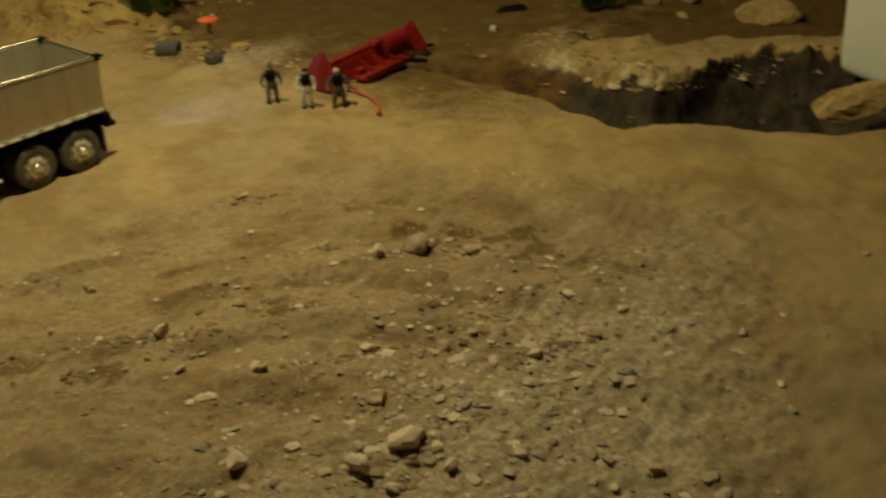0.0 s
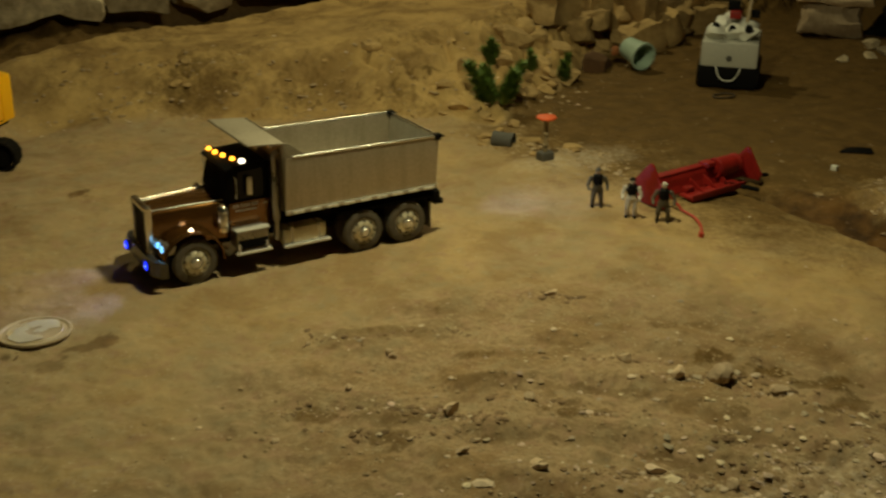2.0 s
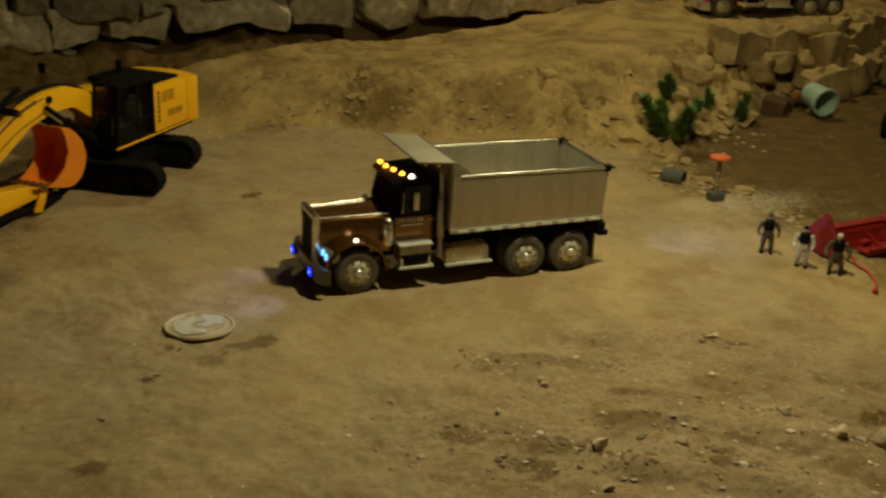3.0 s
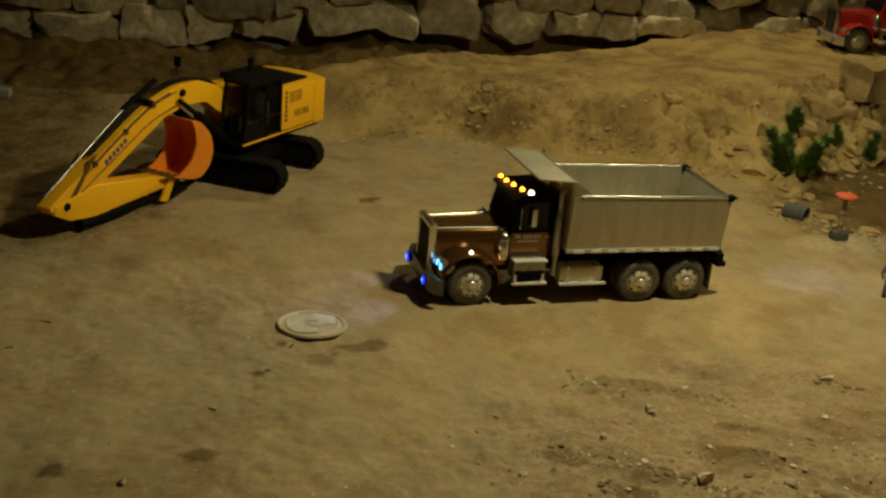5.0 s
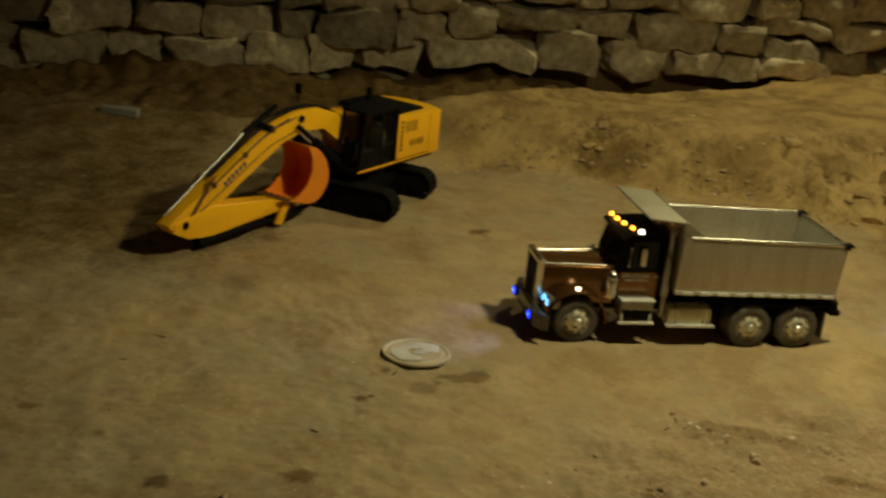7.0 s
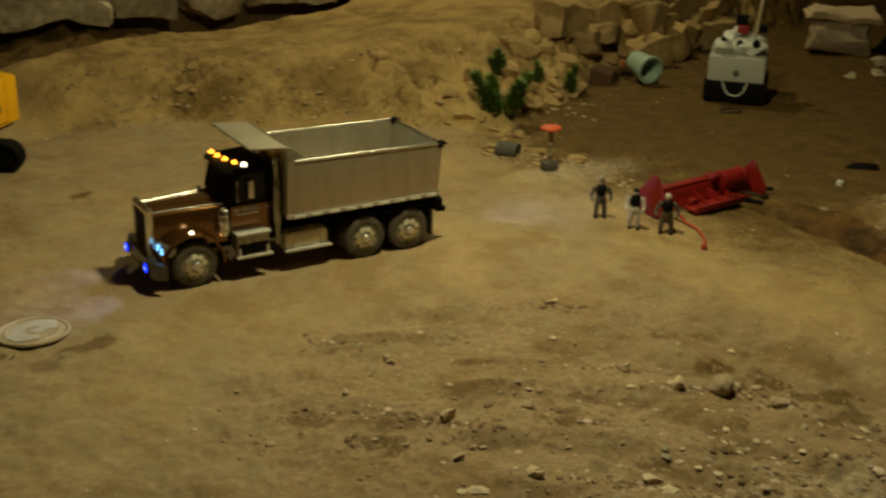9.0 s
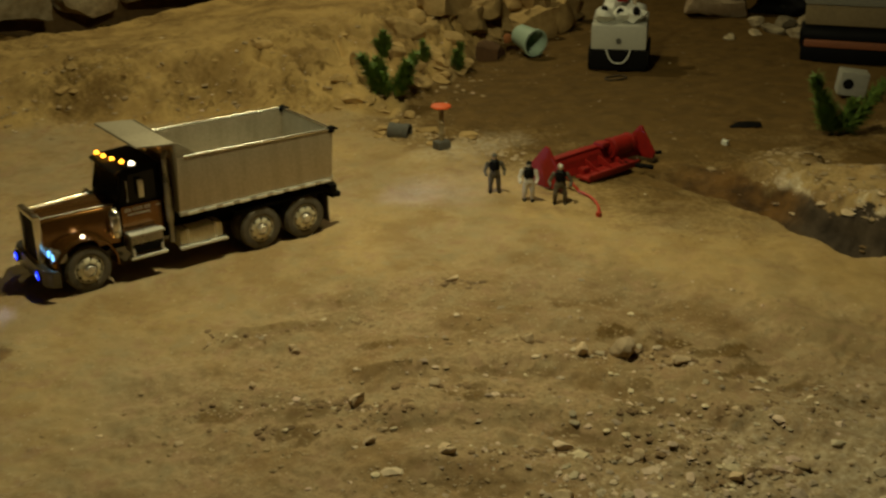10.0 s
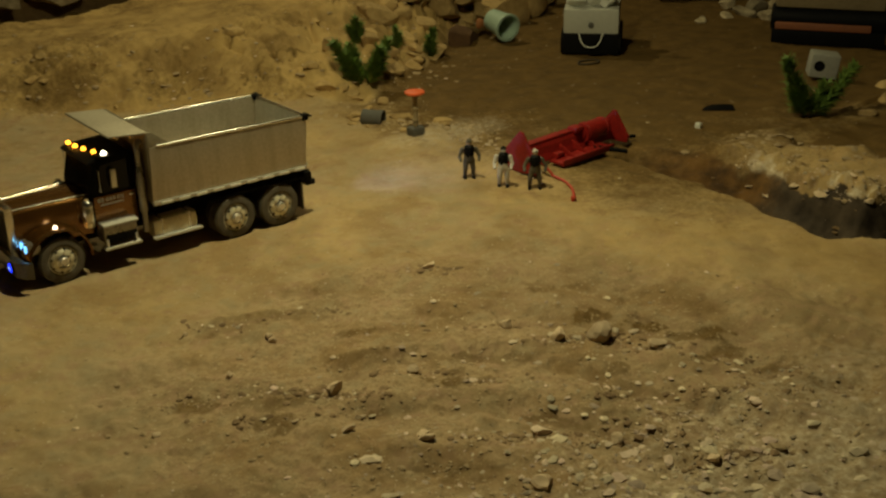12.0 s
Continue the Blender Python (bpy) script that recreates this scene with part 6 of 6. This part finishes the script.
# black lump added in place of a dark void among the rocks
solid("tarp", boulder((0.34, 0.20, 0.20), 355, 4, 0.5), BLACK, pose(2.75, 0.74, ground_z(2.75, 0.74) + 0.04, 0, 0, -48), "crumpled black lump filling the dark void among the rocks", "tarp")
CUBE = (1.454, -0.108)
solid("pebble_cube", block((-0.007, -0.007, 0), (0.007, 0.007, 0.012), 0.002), WHITEPL, pose(CUBE[0], CUBE[1], ground_z(*CUBE) - 0.001, 0, 0, 20), "tiny white block on the loam", "block")
flat = boulder((0.13, 0.055, 0.010), 333, 2, 0.3)
solid("dark_slab", flat, FRAME, pose(1.60, -0.045, ground_z(1.60, -0.045) + 0.002, 0, 0, -35), "flat dark scrap lying on the loam", "scrap")
brick = block((-0.050, -0.016, 0), (0.050, 0.016, 0.022), 0.004)
solid("brick", brick, CONCRETE, pose(-0.872, 1.32, ground_z(-0.872, 1.32) - 0.004, 0, 0, -14), "pale brick lying in the dirt", "brick")

build_red_truck(pose(1.80, 1.53, ground_z(1.9, 1.6) - 0.001, 0, 0, -8))


# short thin strips that stand for small brown clods
for k, (x, y, ln, turn) in enumerate(((-0.712, 0.011, 0.034, -40), (-0.763, -0.078, 0.018, 10), (-0.400, -0.197, 0.026, 5), (-0.335, -0.105, 0.018, 50), (0.065, -0.290, 0.028, 20), (0.137, -0.345, 0.024, 60), (-0.48, -0.30, 0.016, -20))):
    rt = random.Random(700 + k)
    ln *= 0.6
    c, s = math.cos(radians(turn)), math.sin(radians(turn))
    line = [(x + c * ln * (f - 0.5) + s * rt.uniform(-0.003, 0.003), y + s * ln * (f - 0.5) + c * rt.uniform(-0.003, 0.003)) for f in (0, 0.33, 0.66, 1)]
    solid("twig", hose([Vector((u, v, ground_z(u, v) + 0.0010)) for u, v in line], 0.0012, None, 6), DARKCLOD, pose(0, 0, 0), "short thin strip of brown earth lying on the dirt", "twig", "twigs on the dirt")


# ---------------------------------------------------------------- dry stone wall
def wall_stone(w, h, d, seed, material=WALLROCK):
    """A hewn stone with broken arrises, its face towards -y."""
    bm = bmesh.new()
    bmesh.ops.create_cube(bm, size=1)
    bmesh.ops.subdivide_edges(bm, edges=bm.edges, cuts=5, use_grid_fill=True)
    rnd = random.Random(seed)
    off = Vector((rnd.uniform(0, 90), rnd.uniform(0, 90), rnd.uniform(0, 90)))
    skew, lean, slant = rnd.uniform(-0.35, 0.35), rnd.uniform(-0.22, 0.22), rnd.uniform(-0.16, 0.16)
    for v in bm.verts:
        p = v.co.copy()
        q = Vector((abs(p.x) * 2, abs(p.y) * 2, abs(p.z) * 2))
        round_off = 1 - 0.050 * max(0, (q.x ** 4 + q.y ** 4 + q.z ** 4) - 1.15)
        p *= round_off
        x, y, z = p.x * w * (1 + lean * p.z), p.y * d, p.z * h * (1 + skew * p.x) + slant * h * p.x
        n1 = noise.noise_vector(Vector((x * 9, y * 9, z * 9)) + off) * 0.030 + noise.noise_vector(Vector((x * 28, y * 28, z * 28)) + off) * 0.014 + noise.noise_vector(Vector((x * 70, y * 70, z * 70)) + off) * 0.004
        v.co = Vector((x, y, z)) + n1
    return mesh_from(bm, "stone", material)


back = block((-3.2, 1.93, -0.2), (4.0, 2.2, 1.3))
north = solid("wall_north", back, WALLDIRT, pose(0, 0, 0), "dry stone wall of rough grey-tan blocks", "wall", kind="structure")
# courses of the stones in plain sight: left edge, right edge, bottom, top
LOW = [(0.02, 0.38, 0.115, 0.208), (0.39, 0.575, 0.125, 0.252), (0.62, 0.83, 0.115, 0.240), (0.84, 1.0, 0.13, 0.205), (1.00, 1.13, 0.12, 0.20), (1.14, 1.34, 0.205, 0.262), (1.13, 1.40, 0.14, 0.20), (1.36, 1.56, 0.15, 0.25)]
MID = [(-0.06, 0.09, 0.193, 0.283), (0.10, 0.235, 0.212, 0.322), (0.245, 0.51, 0.231, 0.317), (0.52, 0.685, 0.245, 0.315), (0.69, 0.99, 0.205, 0.322), (0.99, 1.12, 0.209, 0.303), (1.12, 1.38, 0.267, 0.327), (1.40, 1.62, 0.255, 0.33)]
TOP = [(-0.05, 0.12, 0.29, 0.40), (0.13, 0.30, 0.33, 0.41), (0.31, 0.49, 0.322, 0.40), (0.50, 0.605, 0.322, 0.401), (0.61, 0.815, 0.322, 0.415), (0.82, 1.08, 0.312, 0.423), (1.11, 1.265, 0.332, 0.405), (1.27, 1.43, 0.335, 0.426)]
WEST = [(-1.34, -1.2, 0.06, 0.172), (-1.19, -0.96, 0.06, 0.160), (-0.94, -0.78, 0.06, 0.159), (-0.78, -0.56, 0.06, 0.162), (-0.54, -0.35, 0.07, 0.175), (-0.35, -0.20, 0.08, 0.19), (-0.20, 0.0, 0.09, 0.185)]
cut = LOW + MID + TOP + WEST
rnd = random.Random(77)


def course(x0, x1, z0, z1):
    x = x0
    while x < x1:
        w = rnd.uniform(0.11, 0.27)
        cut.append((x, min(x + w, x1 + 0.05), z0 + rnd.uniform(-0.01, 0.01), z1 + rnd.uniform(-0.012, 0.008)))
        x += w + 0.006


course(-1.36, -0.07, 0.168, 0.265), course(-1.4, -0.07, 0.272, 0.375), course(-3.1, -1.36, 0.0, 0.12), course(-3.1, -1.38, 0.128, 0.24), course(-3.1, -1.42, 0.25, 0.37)
course(1.58, 3.6, 0.10, 0.21), course(1.64, 3.6, 0.218, 0.32), course(1.45, 3.6, 0.335, 0.43)
course(-3.1, 0.0, 0.385, 0.49), course(0.0, 3.6, 0.43, 0.53), course(-3.1, 3.6, 0.54, 0.66), course(-3.1, 3.6, 0.67, 0.79)
course(-1.3, 0.0, -0.04, 0.06)
for k, (x0, x1, z0, z1) in enumerate(cut):
    ob = new("stone", wall_stone(x1 - x0 - 0.002, z1 - z0, 0.16, 500 + k))
    ob.parent = north
    ob.matrix_basis = pose((x0 + x1) / 2, 1.91 + rnd.uniform(-0.026, 0.022), (z0 + z1) / 2, rnd.uniform(-3, 3), rnd.uniform(-2.5, 2.5), rnd.uniform(-4, 4))


# ---------------------------------------------------------------- broken rock face behind the culvert
rf = random.Random(31)
for level, back in ((0, 0.040), (1, 0.090), (2, 0.150)):
    x = (1.80, 1.60, 1.52)[level]
    while x < 2.40:
        w, hgt = rf.uniform(0.06, 0.16), rf.uniform(0.05, 0.13)
        y = float(np.interp(x, BANK[:, 0], BANK[:, 1])) + back + rf.uniform(-0.035, 0.035)
        if (level or abs(x - 1.69) > 0.085) and rf.random() > 0.16 * level:
            ob = new("stone", wall_stone(w, hgt, rf.uniform(0.07, 0.12), 930 + int(x * 100) + 7 * level, BANKROCK))
            ob.matrix_world = pose(x, y, 0.030 + 0.062 * level + rf.uniform(-0.018, 0.018), rf.uniform(-14, 8), rf.uniform(-16, 16), rf.uniform(-6, 46))
            tagged(ob, "golden-tan squared block in the broken rock face", "stone", "rocks round the culvert")
        x += w * 0.95
for px, py, pz, dims, turn, lab in ((2.55, 0.90, 0.055, (0.18, 0.11, 0.12), -38, "big pale beige block beyond the loam"), (2.555, 0.915, 0.128, (0.22, 0.035, 0.13), -35, "pale beige slab lying on a block")):
    ob = new("stone", wall_stone(dims[0], dims[1], dims[2], 77, ROCK))
    ob.matrix_world = pose(px, py, pz, 0, 0, turn)
    tagged(ob, lab, "stone", "slabs at the far side")


# ---------------------------------------------------------------- the hall round the site: unseen walls and ceiling, toned for bounce light
def plain(name, lo, hi, label):
    solid(name, block(lo, hi), PLASTER, pose(0, 0, 0), label, "wall" if "wall" in name else "ceiling", kind="structure")


plain("wall_east", (5.9, -6, -0.3), (6.1, 6, 3.0), "plain unseen hall wall")
plain("wall_west", (-6.1, -6, -0.3), (-5.9, 6, 3.0), "plain unseen hall wall")
plain("wall_south", (-5.9, -6.1, -0.3), (5.9, -5.9, 3.0), "plain unseen hall wall")
plain("wall_back", (-5.9, 5.9, -0.3), (5.9, 6.1, 3.0), "plain unseen hall wall")
plain("ceiling", (-6.1, -6.1, 3.0), (6.1, 6.1, 3.1), "plain unseen hall ceiling")


# ---------------------------------------------------------------- loose gravel and crumbs of earth
def gravel(name, count, seed, spot, lo, hi, label, material=PEBBLE):
    """Many small broken stones in one mesh: balls cut by random planes, laid on the ground."""
    r = np.random.RandomState(seed)
    base = bmesh.new()
    bmesh.ops.create_icosphere(base, subdivisions=1, radius=0.5)
    tri = np.array([[v.index for v in f.verts] for f in base.faces])
    ball = np.array([v.co[:] for v in base.verts])
    base.free()
    x, y = spot(r, count)
    z = ground_height(x, y)
    size = lo * (hi / lo) ** (r.rand(count) ** 2.4)
    p = np.repeat(ball[None], count, 0)
    for _ in range(6):
        n = r.normal(size=(count, 1, 3))
        n /= np.linalg.norm(n, axis=-1, keepdims=True)
        over = np.maximum((p * n).sum(-1, keepdims=True) - r.uniform(0.18, 0.4, (count, 1, 1)), 0)
        p = p - n * over
    dims = size[:, None] * np.stack([r.uniform(0.9, 1.5, count), r.uniform(0.8, 1.1, count), r.uniform(0.25, 0.48, count)], -1)
    p = p * dims[:, None, :]
    a = r.uniform(0, 2 * np.pi, (count, 1))
    p = np.stack([p[..., 0] * np.cos(a) - p[..., 1] * np.sin(a), p[..., 0] * np.sin(a) + p[..., 1] * np.cos(a), p[..., 2]], -1)
    p = p + np.stack([x, y, z + dims[:, 2] * 0.02], -1)[:, None, :]
    faces = (tri[None] + (np.arange(count) * len(ball))[:, None, None]).reshape(-1, 3)
    me = bpy.data.meshes.new(name)
    me.from_pydata(p.reshape(-1, 3).tolist(), [], faces.tolist())
    me.materials.append(material)
    return tagged(new(name, me), label, "gravel", kind="stuff")


def in_rubble(r, n):
    x, y = r.normal(0.30, 0.25, n), r.normal(-0.90, 0.20, n)
    k = np.abs(layered(x, y, 9, 2, 71)) < 0.32 * r.rand(n) + 0.05
    return np.where(k, x, 0.7 * x + 0.05), np.where(k, y, -0.70 + 0.35 * y)


def near_heap(r, n):
    return r.normal(0.24, 0.17, n), r.normal(-1.10, 0.13, n)


def anywhere(r, n):
    return r.uniform(-1.4, 2.2, n), r.uniform(-1.2, 1.4, n)


def on_bank(r, n):
    x = r.uniform(-0.1, 2.1, n)
    return x, np.interp(x, BANK[:, 0], BANK[:, 1]) + r.normal(0.13, 0.13, n)


def on_rim(r, n):
    y = r.uniform(-0.80, -0.34, n)
    return np.interp(y, DITCH[:, 0], DITCH[:, 2]) + np.abs(r.normal(0.012, 0.035, n)), y


gravel("rubble_gravel", 1800, 1, in_rubble, 0.0020, 0.018, "crushed tan gravel in churned earth")
gravel("earth_clods", 650, 6, in_rubble, 0.003, 0.020, "clods of churned tan earth", CLOD)
gravel("heap_gravel", 1000, 2, near_heap, 0.004, 0.029, "coarse pale gravel heap")
gravel("scattered_gravel", 1200, 3, anywhere, 0.0014, 0.007, "sparse small stones strewn over the dirt")
gravel("bank_gravel", 300, 4, on_bank, 0.003, 0.018, "broken stones fallen at the foot of the bank")
gravel("bank_clods", 1500, 7, on_bank, 0.003, 0.026, "clods of earth crumbled from the bank", CLOD)
def on_shoulder(r, n):
    t = r.rand(n)
    return np.interp(t, [0, 0.6, 1.0], [0.87, 1.03, 0.97]) + r.normal(0, 0.035, n), 0.53 - 0.50 * t + r.normal(0, 0.03, n)


gravel("shoulder_gravel", 420, 8, on_shoulder, 0.003, 0.022, "tan broken rock along the shoulder", CRUMB)
gravel("rim_gravel", 500, 5, on_rim, 0.002, 0.009, "pale crumbled stones along the trench")


def under_wall(r, n):
    x = r.uniform(-1.4, 1.4, n)
    return x, crest_y(x) + r.uniform(-0.04, 1.0, n) * (1.90 - crest_y(x))


gravel("wall_foot_clods", 420, 12, under_wall, 0.005, 0.026, "brown clods and crumbled earth under the stone wall", WALLDIRT)


def churned(r, n):
    x, y = r.uniform(-0.15, 0.85, n), r.normal(-0.62, 0.18, n)
    far = np.hypot(x, y + 1.05)
    pull = 1 + 0.4 * (np.round(far * 7.4) / 7.4 - far) / far
    return x * pull, (y + 1.05) * pull - 1.05


gravel("churned_crumbs", 800, 13, churned, 0.0018, 0.013, "small clods lying along the churned ruts", CLOD)


def all_rubble(r, n):
    x, y = r.uniform(-0.35, 1.0, 3 * n), r.uniform(-1.4, -0.28, 3 * n)
    inside = np.argsort(-(masks(x, y)[1] + 0.5 * r.rand(3 * n)))[:n]
    return x[inside], y[inside]


gravel("earth_crumbs", 7000, 14, all_rubble, 0.0016, 0.0075, "fine crumbs of tan earth in the rubble", CRUMB)


def on_shelf(r, n):
    y = r.uniform(-1.0, -0.2, n)
    return np.interp(y, DITCH[:, 0], DITCH[:, 2]) + r.uniform(0.0, 0.26, n), y


gravel("shelf_clods", 700, 15, on_shelf, 0.004, 0.026, "ochre clods on the shelf beyond the trench", CLOD)


def in_trench(r, n):
    y = r.uniform(-1.0, -0.15, n)
    f = r.uniform(0.35, 1.0, n)
    return np.interp(y, DITCH[:, 0], DITCH[:, 1]) * (1 - f) + np.interp(y, DITCH[:, 0], DITCH[:, 2]) * f, y


gravel("trench_clods", 60, 16, in_trench, 0.004, 0.026, "crumbled earth down the trench's far side", WALLDIRT)


def over_loam(r, n):
    return r.uniform(1.05, 2.3, n), r.uniform(-0.25, 0.85, n)


gravel("loam_crumbs", 180, 17, over_loam, 0.002, 0.011, "pale crumbs scattered over the damp loam", CRUMB)


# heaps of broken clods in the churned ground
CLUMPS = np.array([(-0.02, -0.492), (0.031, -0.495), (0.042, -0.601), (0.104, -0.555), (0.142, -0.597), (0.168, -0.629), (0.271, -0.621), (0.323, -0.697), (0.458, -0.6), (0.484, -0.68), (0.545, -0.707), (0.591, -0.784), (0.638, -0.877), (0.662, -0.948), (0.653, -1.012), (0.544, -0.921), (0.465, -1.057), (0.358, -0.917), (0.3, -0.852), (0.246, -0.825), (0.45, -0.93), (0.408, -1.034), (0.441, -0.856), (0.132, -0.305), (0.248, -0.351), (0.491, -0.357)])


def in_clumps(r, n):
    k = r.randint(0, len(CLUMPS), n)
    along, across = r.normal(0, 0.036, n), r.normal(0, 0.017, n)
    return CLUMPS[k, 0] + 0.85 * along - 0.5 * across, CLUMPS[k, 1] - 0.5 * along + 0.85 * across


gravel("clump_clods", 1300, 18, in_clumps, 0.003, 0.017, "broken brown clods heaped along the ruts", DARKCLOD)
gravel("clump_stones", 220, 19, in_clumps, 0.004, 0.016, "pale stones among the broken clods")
